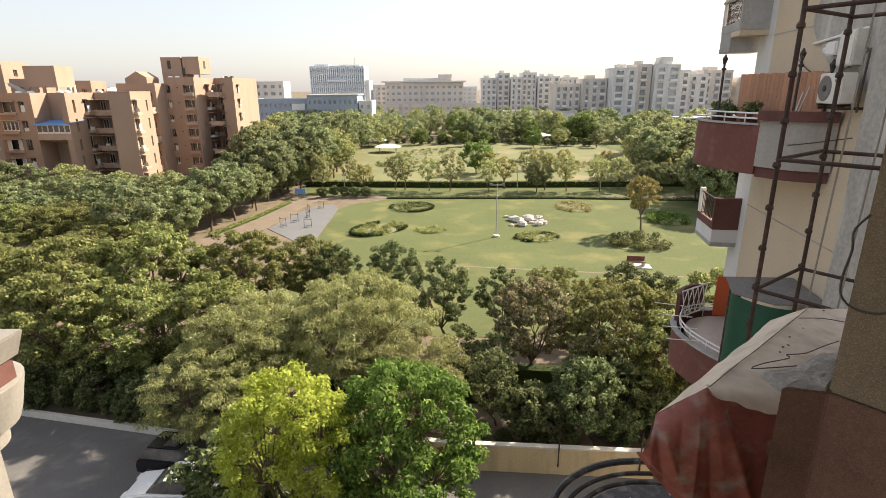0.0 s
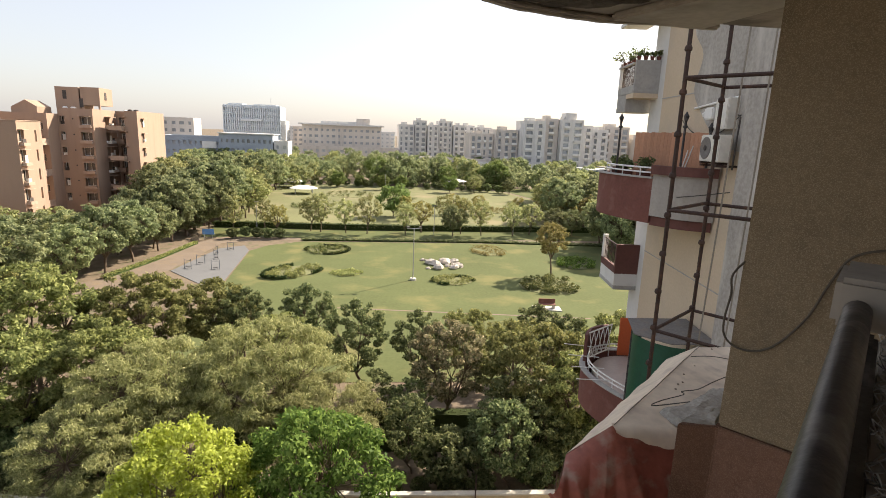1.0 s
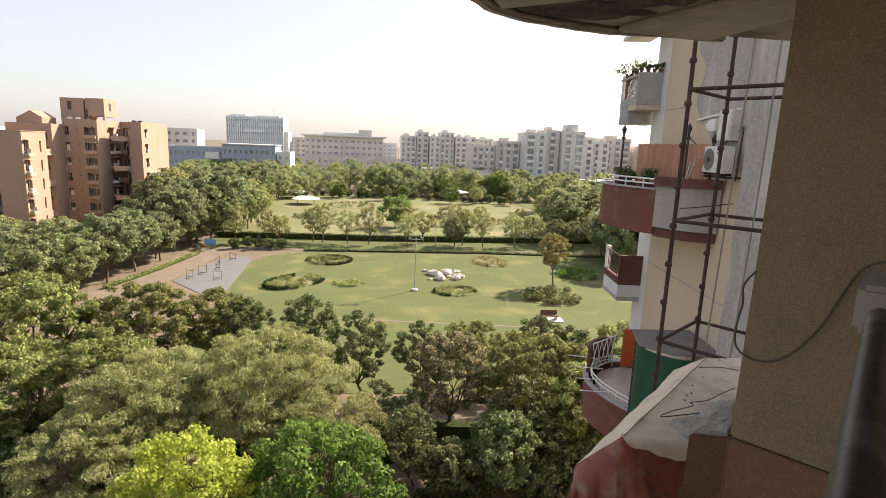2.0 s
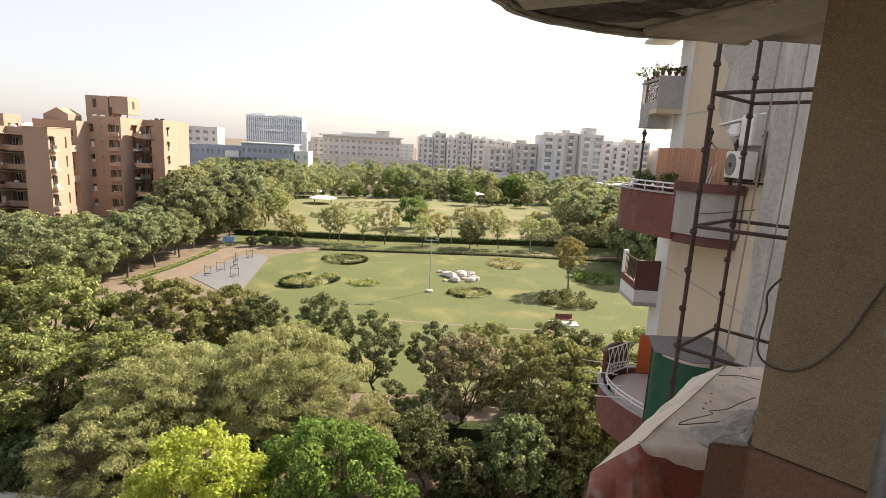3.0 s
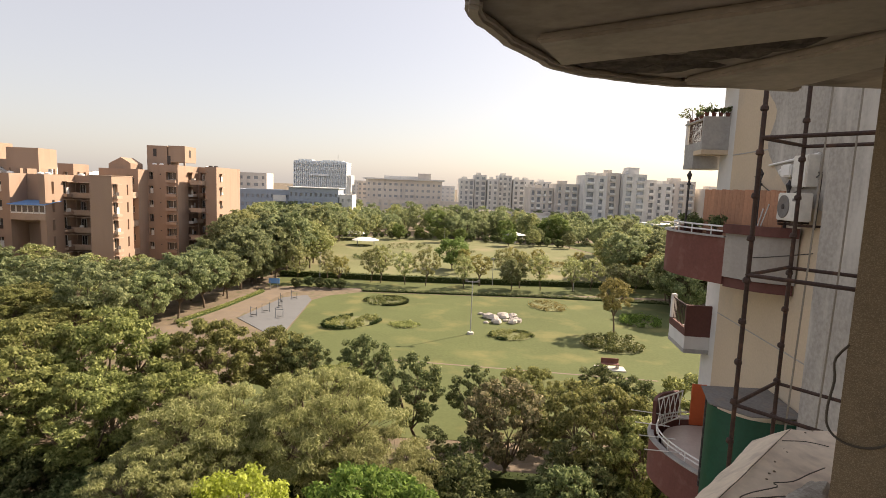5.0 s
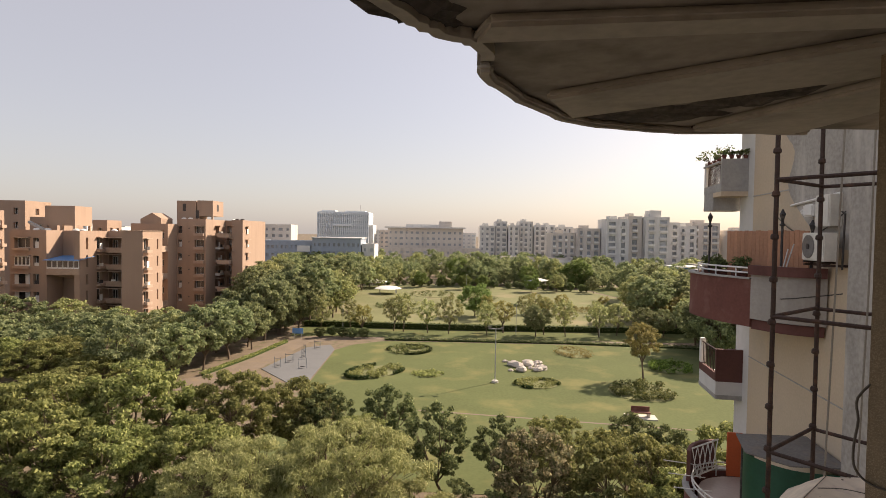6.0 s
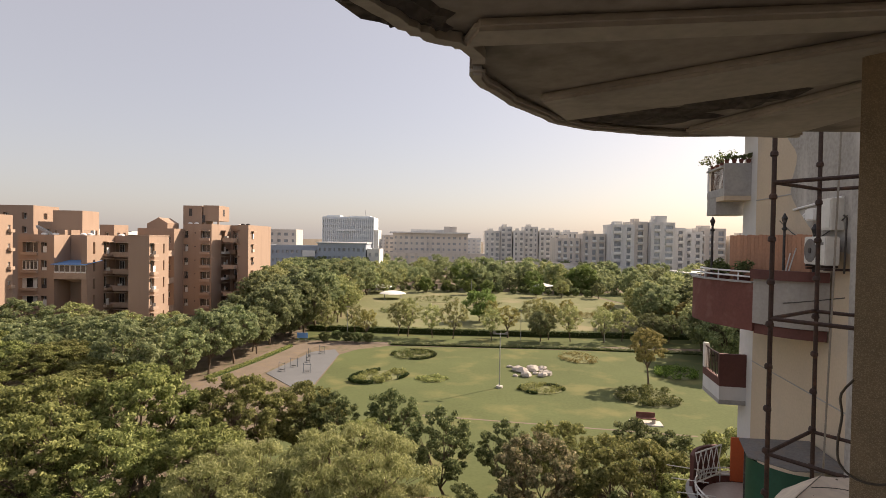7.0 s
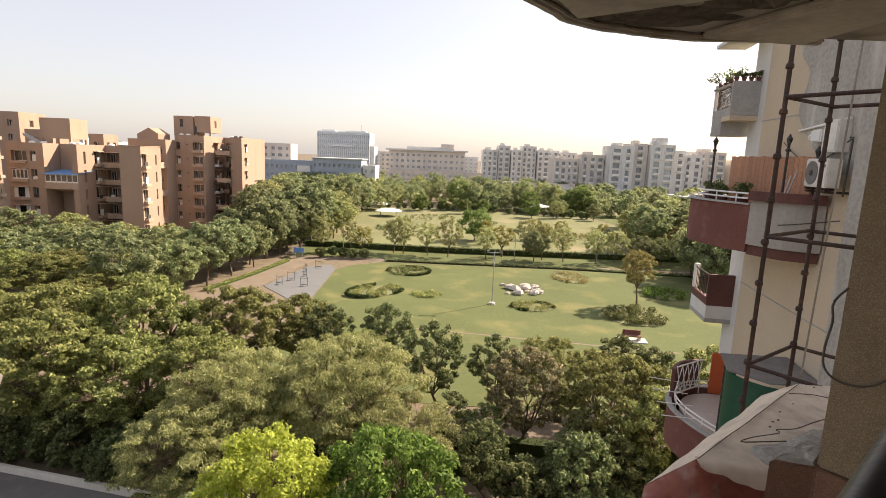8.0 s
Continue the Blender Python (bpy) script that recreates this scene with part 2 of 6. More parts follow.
L_FLOWER = leaf_material("mixed_bed_plants", (0.075, 0.095, 0.03), (0.24, 0.235, 0.09), 0.3)


# ---- mesh building ----
class Form:
    """Collects vertices and faces of one mesh."""

    def __init__(self):
        self.v, self.f = [], []

    def add(self, verts, faces):
        k = len(self.v)
        self.v += [tuple(p) for p in verts]
        self.f += [tuple(i + k for i in f) for f in faces]
        return self

    def box(self, x0, x1, y0, y1, z0, z1):
        return self.add([(x0, y0, z0), (x1, y0, z0), (x1, y1, z0), (x0, y1, z0), (x0, y0, z1), (x1, y0, z1), (x1, y1, z1), (x0, y1, z1)],
                        [(0, 3, 2, 1), (4, 5, 6, 7), (0, 1, 5, 4), (1, 2, 6, 5), (2, 3, 7, 6), (3, 0, 4, 7)])

    def prism(self, pts, z0, z1):
        """Upright prism over a polygon of (x, y), counted anticlockwise."""
        n = len(pts)
        return self.add([(*p, z0) for p in pts] + [(*p, z1) for p in pts],
                        [tuple(range(n - 1, -1, -1)), tuple(range(n, 2 * n))] + [(i, (i + 1) % n, n + (i + 1) % n, n + i) for i in range(n)])

    def tube(self, path, r, sides=8, taper=None):
        """A round bar along a path of points; taper gives the radius at the end."""
        path = [Vector(p) for p in path]
        n = len(path)
        rings = []
        side = None
        for i, p in enumerate(path):
            d = (path[min(i + 1, n - 1)] - path[max(i - 1, 0)]).normalized()
            if side is None:
                side = d.orthogonal().normalized()
            side = (side - d * side.dot(d)).normalized()
            up = d.cross(side)
            rr = r if taper is None else r + (taper - r) * i / max(1, n - 1)
            rings.append([p + (side * math.cos(a) + up * math.sin(a)) * rr for a in [2 * math.pi * k / sides for k in range(sides)]])
        faces = [(i * sides + k, i * sides + (k + 1) % sides, (i + 1) * sides + (k + 1) % sides, (i + 1) * sides + k)
                 for i in range(n - 1) for k in range(sides)]
        faces += [tuple(range(sides - 1, -1, -1)), tuple(range((n - 1) * sides, n * sides))]
        return self.add([v for ring in rings for v in ring], faces)

    def lathe(self, profile, centre=(0, 0, 0), sides=16):
        """Turned body from (radius, height) pairs."""
        cx, cy, cz = centre
        n = len(profile)
        verts = [(cx + r * math.cos(2 * math.pi * k / sides), cy + r * math.sin(2 * math.pi * k / sides), cz + z) for r, z in profile for k in range(sides)]
        faces = [(i * sides + k, i * sides + (k + 1) % sides, (i + 1) * sides + (k + 1) % sides, (i + 1) * sides + k) for i in range(n - 1) for k in range(sides)]
        faces += [tuple(range(sides - 1, -1, -1)), tuple(range((n - 1) * sides, n * sides))]
        return self.add(verts, faces)

    def sheet(self, xs, ys, height):
        """A grid over xs and ys with height(x, y)."""
        nx = len(xs)
        return self.add([(x, y, height(x, y)) for y in ys for x in xs],
                        [(j * nx + i, j * nx + i + 1, (j + 1) * nx + i + 1, (j + 1) * nx + i) for j in range(len(ys) - 1) for i in range(nx - 1)])

    def band(self, line, thick, z0, z1):
        """An upright slab of constant thickness along an open line of (x, y)."""
        pts = [Vector((*p, 0)) for p in line]
        n = len(pts)
        inner = []
        for i, p in enumerate(pts):
            d = (pts[min(i + 1, n - 1)] - pts[max(i - 1, 0)]).normalized()
            inner.append(p + Vector((-d.y, d.x, 0)) * thick)
        verts = []
        for a, b in zip(pts, inner):
            verts += [(a.x, a.y, z0), (b.x, b.y, z0), (b.x, b.y, z1), (a.x, a.y, z1)]
        faces = [(0, 3, 2, 1), tuple((n - 1) * 4 + k for k in (0, 1, 2, 3))]
        for i in range(n - 1):
            for k in range(4):
                faces.append((i * 4 + k, i * 4 + (k + 1) % 4, (i + 1) * 4 + (k + 1) % 4, (i + 1) * 4 + k))
        return self.add(verts, faces)


def mesh_of(form, name, material, smooth=False, bevel=0.0):
    me = bpy.data.meshes.new(name)
    me.from_pydata(form.v, [], form.f)
    bm = bmesh.new()
    bm.from_mesh(me)
    bmesh.ops.recalc_face_normals(bm, faces=bm.faces)
    if bevel > 0:
        sharp = [e for e in bm.edges if e.is_manifold and e.calc_face_angle(0) > 0.6]
        bmesh.ops.bevel(bm, geom=sharp, offset=bevel, segments=2, affect="EDGES", clamp_overlap=True)
    bm.to_mesh(me)
    bm.free()
    if smooth:
        me.polygons.foreach_set("use_smooth", [True] * len(me.polygons))
        me.set_sharp_from_angle(angle=radians(40))
    me.materials.append(material)
    return me


def part(name, form, material, parent=None, label="", smooth=False, bevel=0.0, at=None):
    ob = new(name, mesh_of(form, name, material, smooth, bevel))
    if parent is not None:
        ob.parent = parent
    if at is not None:
        ob.matrix_basis = at
    return tagged(ob, label)


def thing(name, label, category, at=None, group="", kind=""):
    """An Empty at the thing's base that holds its parts."""
    ob = new(name)
    ob.empty_display_size = 0.2
    if at is not None:
        ob.matrix_basis = at
    return tagged(ob, label, category, group, kind)


def setting(name, form, material, label, smooth=False, bevel=0.0):
    return tagged(part(name, form, material, None, "", smooth, bevel), label, name.rstrip("_0123456789").replace("_", " "), "", "structure")


def arc_line(pts, n=5):
    """A smooth open line through the given points (Catmull-Rom)."""
    out = []
    q = [pts[0], *pts, pts[-1]]
    for i in range(1, len(q) - 2):
        p0, p1, p2, p3 = [np.array(v, float) for v in q[i - 1:i + 3]]
        for k in range(n):
            t = k / n
            out.append(tuple(0.5 * (2 * p1 + (p2 - p0) * t + (2 * p0 - 5 * p1 + 4 * p2 - p3) * t * t + (3 * p1 - p0 - 3 * p2 + p3) * t ** 3)))
    return out + [tuple(pts[-1])]


def openings_wall(form, origin, along, out, width, height, holes, depth=0.25):
    """A wall face with rectangular openings that are set back by depth. holes: (u0, u1, z0, z1). Returns nothing; adds to form."""
    o, a, q = Vector(origin), Vector(along), Vector(out)
    us = sorted({0.0, width, *[h[0] for h in holes], *[h[1] for h in holes]})
    zs = sorted({0.0, height, *[h[2] for h in holes], *[h[3] for h in holes]})

    def at(u, z, back=0.0):
        return o + a * u + Vector((0, 0, z)) - q * back

    for u0, u1 in zip(us, us[1:]):
        for z0, z1 in zip(zs, zs[1:]):
            um, zm = (u0 + u1) / 2, (z0 + z1) / 2
            if not any(h[0] < um < h[1] and h[2] < zm < h[3] for h in holes):
                form.add([at(u0, z0), at(u1, z0), at(u1, z1), at(u0, z1)], [(0, 1, 2, 3)])
    for u0, u1, z0, z1 in holes:
        p = [at(u0, z0), at(u1, z0), at(u1, z1), at(u0, z1)]
        b = [at(u0, z0, depth), at(u1, z0, depth), at(u1, z1, depth), at(u0, z1, depth)]
        form.add(p + b, [(0, 4, 5, 1), (1, 5, 6, 2), (2, 6, 7, 3), (3, 7, 4, 0)])


# ---- trees ----
def leaf_mesh(name, material, rng, clumps, count, length, width, droop=0.0):
    """Many small folded leaves round the clump centres: (x, y, z, rx, rz)."""
    cl = np.array(clumps)
    share = cl[:, 3] ** 2 * (cl[:, 4] + 0.3)
    pick = rng.choice(len(cl), size=count, p=share / share.sum())
    d = rng.normal(size=(count, 3))
    d /= np.linalg.norm(d, axis=1)[:, None]
    rad = rng.random(count) ** 0.4
    c = cl[pick, :3] + d * rad[:, None] * np.stack([cl[pick, 3], cl[pick, 3], cl[pick, 4]], 1)
    ax = d * 0.6 + rng.normal(size=(count, 3)) * 0.7
    ax[:, 2] -= droop
    ax /= np.linalg.norm(ax, axis=1)[:, None]
    up = rng.normal(size=(count, 3)) * 0.6 + np.array([0, 0, 0.6]) + d * 0.8
    side = np.cross(ax, up)
    side /= np.linalg.norm(side, axis=1)[:, None]
    nrm = np.cross(side, ax)
    s = (0.65 + 0.7 * rng.random(count))[:, None]
    L, W = length * s, width * s
    v = np.empty((count, 4, 3))
    v[:, 0] = c - ax * L * 0.5
    v[:, 1] = c + side * W * 0.5 + nrm * W * 0.18 + ax * L * 0.05
    v[:, 2] = c + ax * L * 0.5 - nrm * W * 0.1
    v[:, 3] = c - side * W * 0.5 + nrm * W * 0.18 + ax * L * 0.05
    me = bpy.data.meshes.new(name)
    me.vertices.add(count * 4)
    me.vertices.foreach_set("co", v.ravel())
    me.loops.add(count * 4)
    me.loops.foreach_set("vertex_index", np.arange(count * 4, dtype=np.int32))
    me.polygons.add(count)
    me.polygons.foreach_set("loop_start", np.arange(0, count * 4, 4, dtype=np.int32))
    me.update(calc_edges=True)
    me.validate()
    me.materials.append(material)
    return me


def tree_kind(label, material, seed, height, spread, crown_low, leaves, leaf=(0.26, 0.13), n_clumps=26, flat=0.7, droop=0.3, trunk=0.16,
              clump=0.36, top=1.0):
    """One model tree: a tapered forked trunk with limbs, and a crown of clumped leaves with gaps. Stands at the origin."""
    rng = np.random.default_rng(seed)
    tree = thing("tree", label, "tree", group="park trees")
    wood = Form()
    fork = crown_low * 0.75
    bend = rng.normal(size=2) * 0.18
    wood.tube([(0, 0, -0.3), (bend[0] * 0.4, bend[1] * 0.4, fork * 0.5), (bend[0], bend[1], fork)], trunk, 8, trunk * 0.72)
    clumps = []
    mid = (height + crown_low) / 2
    half = (height - crown_low) / 2
    for k in range(n_clumps):
        a = k * 2.399 + rng.normal() * 0.35
        zz = 1 - 2 * (k + 0.5) / n_clumps
        ring = math.sqrt(max(0.0, 1 - zz * zz))
        r = ring * spread * (0.62 + 0.36 * rng.random())
        z = mid + zz * half * top * (0.72 + 0.25 * rng.random())
        cr = spread * clump * (0.7 + 0.6 * rng.random())
        clumps.append((r * math.cos(a) + bend[0], r * math.sin(a) + bend[1], z, cr, cr * flat))
    for k in range(max(4, n_clumps // 5)):
        cr = spread * clump * (0.7 + 0.5 * rng.random())
        clumps.append((rng.normal() * spread * 0.25, rng.normal() * spread * 0.25, mid + rng.normal() * half * 0.35, cr, cr * flat))
    root = Vector((bend[0], bend[1], fork))
    limbs = []
    for k in range(5):
        a = k * 1.257 + rng.normal() * 0.3
        e = Vector((bend[0] + math.cos(a) * spread * 0.38, bend[1] + math.sin(a) * spread * 0.38, crown_low + half * (0.5 + 0.5 * rng.random())))
        knee = root.lerp(e, 0.5) + Vector((0, 0, -0.12 * half))
        wood.tube([root, knee, e], trunk * 0.55, 6, trunk * 0.28)
        limbs.append(e)
    for c in clumps:
        p = Vector(c[:3])
        s = min(limbs, key=lambda e: (e - p).length)
        wood.tube([s, s.lerp(p, 0.5) + Vector((0, 0, -0.08)), p], trunk * 0.15, 5, trunk * 0.04)
    part("trunk", wood, M_BARK, tree, smooth=True)
    crown = new("crown", leaf_mesh("crown", material, rng, clumps, leaves, leaf[0], leaf[1], droop))
    crown.parent = tree
    return tree


# ---- ground ----
def polygon_sheet(pts, z, lift=0.05):
    return Form().prism(pts, z - lift, z)


setting("ground", Form().prism([(-2500, -400), (2500, -400), (2500, 4500), (-2500, 4500)], -0.6, 0.0), M_SOIL, "dry brown soil with sparse grass under the trees")
setting("lawn_1", polygon_sheet([(-15.5, 38), (6, 36.5), (46, 36), (46, 86), (20, 88.3), (-9, 89.2), (-13.8, 86), (-15.9, 82), (-15.4, 62.5)], 0.03),
        M_LAWN, "mown green park lawn with dry patches")
setting("lawn_2", polygon_sheet([(-26, 104), (50, 101.6), (53, 150), (48, 178), (18, 188), (-6, 192), (-26, 186), (-33, 150)], 0.03),
        M_LAWN_DRY, "sunlit dry lawn beyond the hedge")
setting("lawn_3", polygon_sheet([(-26, 93), (46, 91.2), (50, 99.4), (2, 100), (-26, 102)], 0.025), M_LAWN, "rough green strip planted with small trees")
setting("lawn_4", polygon_sheet([(46.2, 40), (90, 40), (110, 190), (48, 190), (54, 150), (50.5, 100)], 0.025), M_LAWN, "rough grass under the park's edge trees")
setting("pavement_1", polygon_sheet([(-23.2, 69.8), (-16.4, 61.6), (-15.7, 64.0), (-16.1, 82.2), (-17.4, 85.6), (-20.6, 83.4)], 0.05), M_PAVE, "grey paved exercise corner beside the lawn")
setting("path_1", polygon_sheet([(-36, 56), (-30, 55), (-23.6, 70), (-21.2, 87.2), (-14, 90.4), (46, 89.6), (46, 90.9), (-22, 92.6), (-27.5, 84), (-29, 68)], 0.02),
        M_PATH, "earth walking track round the lawn")
setting("path_2", polygon_sheet([(-60, 34.5), (-20, 33.2), (8, 31.2), (40, 30), (40, 32), (8, 33.6), (-20, 35.8), (-60, 37)], 0.02), M_PATH,
        "earth track behind the hedges")
setting("road_1", polygon_sheet([(-120, 4), (120, -6), (120, 13), (30, 19.4), (10, 21.4), (0.4, 22.2), (-14.4, 24.8), (-24, 26.9), (-50, 33), (-120, 50)], 0.02),
        M_ROAD, "worn grey asphalt drive below the balcony")
setting("lawn_line", Form().prism([(-2, 54.1), (24, 49.5), (24, 49.8), (-2, 54.4)], 0.02, 0.036), M_PATH, "bare tan strip worn across the lawn")

# boundary wall, its low continuation, and the wire posts
low = thing("boundary_kerb", "low pale concrete kerb wall along the drive", "kerb", kind="structure")
part("kerb", Form().band([(-50, 33.1), (-24, 26.9), (-14.4, 24.8), (-3, 22.7)], 0.22, 0, 0.42), M_KERB, low, bevel=0.02)
tall = thing("boundary_wall", "yellowish plastered boundary wall with concrete coping", "wall", kind="structure")
part("wall", Form().band([(-3, 22.7), (0.4, 22.15), (10, 21.3), (30, 19.3)], 0.24, 0, 1.45), M_WALLY, tall, bevel=0.01)
part("coping", Form().band([(-3, 22.68), (0.4, 22.12), (10, 21.27), (30, 19.27)], 0.30, 1.452, 1.53), M_KERB, tall)
for x, y in [(1.6, 22.0), (5.6, 21.63), (9.4, 21.28), (13.0, 20.9)]:
    post = thing("wire_post", "thin rusty steel angle post on the boundary wall", "post", pose(x, y, 0), "wall posts")
    part("upright", Form().box(-0.03, 0.03, -0.035, -0.002, 0.5, 2.6), M_RUST, post)
    part("bracket", Form().box(-0.05, 0.05, -0.04, 0.0, 0.6, 0.66), M_RUST, post)


def hedge(line, wide, tall_, name_label, count, seed, material=M_HEDGE, leaf=(0.16, 0.09)):
    """A clipped hedge: a dense leafy slab over dark twigs."""
    h = thing("hedge", name_label, "hedge", group="clipped hedges")
    rng = np.random.default_rng(seed)
    core = Form().band(line, wide * (0.8 if tall_ > 0.6 else 0.25), 0, tall_ * (0.9 if tall_ > 0.6 else 0.4))
    part("core", core, M_HEDGE, h)
    clumps = []
    for (x0, y0), (x1, y1) in zip(line, line[1:]):
        n = max(1, int(math.hypot(x1 - x0, y1 - y0) / 0.5))
        for k in range(n):
            s = (k + 0.5) / n
            dx, dy = (x1 - x0), (y1 - y0)
            q = wide * 0.4 / math.hypot(dx, dy)
            clumps.append((x0 + dx * s - dy * q, y0 + dy * s + dx * q, tall_ * 0.55, wide * 0.55, tall_ * 0.5))
    crown = new("foliage", leaf_mesh("foliage", material, rng, clumps, count, *leaf))
    crown.parent = h
    return h


hedge([(-26, 102.4), (2, 100.3), (50, 99.6)], 1.5, 1.1, "long dark clipped hedge between the two lawns", 9000, 5, L_DARK, (0.4, 0.25))
hedge([(-9, 89.9), (21, 88.9), (44, 85.8)], 1.0, 0.5, "low green hedge along the lawn's far edge", 4500, 6, L_FARDARK, (0.3, 0.2))
hedge([(-8, 28.9), (0, 28.1), (8, 27.2), (18, 26.3)], 1.1, 1.25, "dark clipped hedge beside the boundary wall", 7000, 7)
hedge([(-8, 31.4), (0, 30.6), (9, 29.6), (20, 28.6)], 1.0, 1.1, "dark clipped hedge beside the earth track", 6000, 8)
hedge([(-60, 37.5), (-34, 35.0), (-16, 32.0)], 1.2, 1.2, "dark hedge under the roadside trees", 6000, 9)


hedge([(-29.2, 66), (-26.6, 76), (-24.6, 87)], 0.7, 0.55, "low straggling hedge beside the earth track", 2600, 10, L_MID, (0.22, 0.13))


# ---- trees of the park ----
KINDS = {
    "mid": tree_kind("broad green park tree with a rounded leafy crown", L_MID, 11, 8.5, 3.7, 2.6, 17000, (0.25, 0.115), 130, 0.6, clump=0.125),
    "mid2": tree_kind("spreading green park tree with gaps in its crown", L_MID, 12, 8.0, 4.0, 2.2, 17000, (0.25, 0.115), 130, 0.5, clump=0.120),
    "dark": tree_kind("slender dark green tree with a bare trunk", L_DARK, 13, 6.7, 2.4, 1.9, 9500, (0.20, 0.10), 84, 0.7, trunk=0.12, clump=0.145),
    "slim": tree_kind("thin young dark green tree by the hedge", L_DARK, 26, 4.9, 1.5, 1.2, 3600, (0.18, 0.09), 46, 0.7, trunk=0.06, clump=0.19),
    "feather": tree_kind("wide grey-green tree with fine feathery foliage", L_FEATHER, 14, 7.3, 4.5, 2.2, 36000, (0.26, 0.048), 190, 0.42, 0.6, clump=0.115),
    "yellow": tree_kind("young tree in bright yellow-green leaf", L_YELLOW, 15, 8.3, 2.8, 1.2, 25000, (0.16, 0.085), 150, 0.8, 0.5, clump=0.14),
    "bright": tree_kind("dense tree with fresh green leaves", L_BRIGHT, 16, 7.4, 2.9, 1.0, 22000, (0.18, 0.095), 140, 0.65, 0.6, clump=0.145),
    "autumn": tree_kind("tree with dull leaves and rusty young tips", L_AUTUMN, 17, 7.6, 2.8, 1.8, 12500, (0.22, 0.115), 96, 0.65, clump=0.14),
    "lone": tree_kind("young lawn tree with thin ochre foliage", L_OCHRE, 18, 7.2, 2.3, 2.9, 3600, (0.26, 0.15), 44, 0.8, trunk=0.13, clump=0.20),
    "bush": tree_kind("low dark green shrub by the boundary wall", L_DARK, 19, 3.4, 1.9, 0.4, 4600, (0.24, 0.13), 40, 0.7, trunk=0.05, clump=0.22),
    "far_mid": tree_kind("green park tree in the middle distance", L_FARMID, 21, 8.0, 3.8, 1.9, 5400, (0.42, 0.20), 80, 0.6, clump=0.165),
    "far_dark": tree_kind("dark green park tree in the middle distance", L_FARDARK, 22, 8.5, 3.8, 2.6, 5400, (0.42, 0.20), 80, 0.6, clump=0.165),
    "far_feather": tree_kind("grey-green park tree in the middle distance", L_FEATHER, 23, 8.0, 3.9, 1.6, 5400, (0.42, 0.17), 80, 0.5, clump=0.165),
    "far_ochre": tree_kind("small ochre-leaved tree by the hedge", L_OCHRE, 24, 5.4, 2.1, 1.8, 1100, (0.34, 0.18), 30, clump=0.22),
    "far_thin": tree_kind("thin olive tree with a sparse crown by the hedge", L_FEATHER, 27, 6.6, 2.5, 2.0, 1500, (0.36, 0.17), 36, 0.8, trunk=0.11, clump=0.19),
    "far_bright": tree_kind("light green rounded tree on the far lawn", L_FARBRIGHT, 25, 7.5, 3.6, 1.2, 3600, (0.5, 0.3), 30, clump=0.28),
}
USED = set()


def plant(kind, x, y, size=1.0, turn=None, tall_=1.0):
    turn = random.uniform(0, 360) if turn is None else turn
    m = pose(x, y, 0, 0, 0, turn) @ Matrix.Diagonal((size, size, size * tall_, 1))
    model = KINDS[kind]
    if kind not in USED:
        USED.add(kind)
        model.matrix_basis = m
        return model
    keep = model.scale.copy()
    model.scale = (1, 1, 1)
    made_ = copy_thing(model, m)
    model.scale = keep
    return made_


NEAR_TREES = [
    ("yellow", -5.5, 17.4, 1.0), ("bright", -1.6, 18.0, 1.10), ("feather", -10.2, 27.1, 0.98), ("feather", -5.2, 28.3, 1.08), ("feather", -11.6, 23.8, 0.78),
    ("feather", -1.8, 25.2, 0.8), ("dark", 0.5, 35.8, 1.0), ("dark", -4.2, 40.5, 0.96), ("dark", -8.2, 39.5, 0.95), ("mid", -5.4, 37.1, 0.64),
    ("autumn", 5.6, 30.7, 0.93), ("mid2", 10.7, 29.3, 0.92), ("mid", 12.9, 26.2, 0.78), ("dark", 4.9, 36.6, 0.84), ("mid2", 8.2, 36.8, 0.70),
    ("dark", 13.4, 37.2, 0.84), ("dark", 15.8, 36.2, 0.80), ("slim", 3.1, 25.8, 1.0), ("bush", 4.6, 24.1, 1.0), ("slim", 8.1, 23.7, 1.1),
    ("slim", 6.6, 25.4, 0.9), ("slim", 10.0, 24.4, 0.95), ("slim", 1.7, 30.4, 0.85), ("slim", 3.6, 28.9, 0.8), ("bush", 9.4, 24.0, 0.7), ("slim", 8.6, 26.8, 1.15),
    ("bush", 2.0, 24.4, 0.35), ("bush", 3.2, 23.9, 0.3), ("bush", 6.4, 23.5, 0.4), ("bush", -8.9, 18.9, 1.25), ("bush", -7.6, 16.6, 1.0), ("bush", -9.0, 16.4, 0.8),
]
MORE_TREES = [
    ("mid", -14.4, 37.4, 0.98), ("mid2", -11.0, 41.0, 0.85), ("mid2", -25.3, 34.4, 1.1), ("mid", -20.0, 35.1, 1.1),
    ("mid", -22.5, 29.0, 1.0), ("mid2", -18.2, 29.7, 0.9), ("mid", -14.2, 30.6, 0.85), ("lone", 26.0, 67.1, 1.0), ("bush", -16.0, 27.0, 0.9),
    ("bush", -20.5, 28.2, 1.0), ("mid", -31.0, 31.5, 1.1), ("mid2", 18.5, 31.0, 0.9), ("mid", 17.0, 25.5, 0.9), ("bush", 11.5, 24.2, 0.9),
    ("mid", 22.0, 27.0, 1.0), ("mid2", 24.0, 35.0, 0.9),
]
for k, x, y, s in NEAR_TREES + MORE_TREES:
    plant(k, x, y, s)

for k in range(13):
    x = -35 + k * 1.9
    plant("bush", x, 31.0 - (x + 34) * 0.18 + random.uniform(-0.5, 2.2), random.uniform(0.4, 0.8))
for k in range(15):
    x = -33 + k * 1.55
    plant("bush", x, 29.6 - (x + 33) * 0.235 + random.uniform(0.2, 0.9), random.uniform(0.32, 0.55))
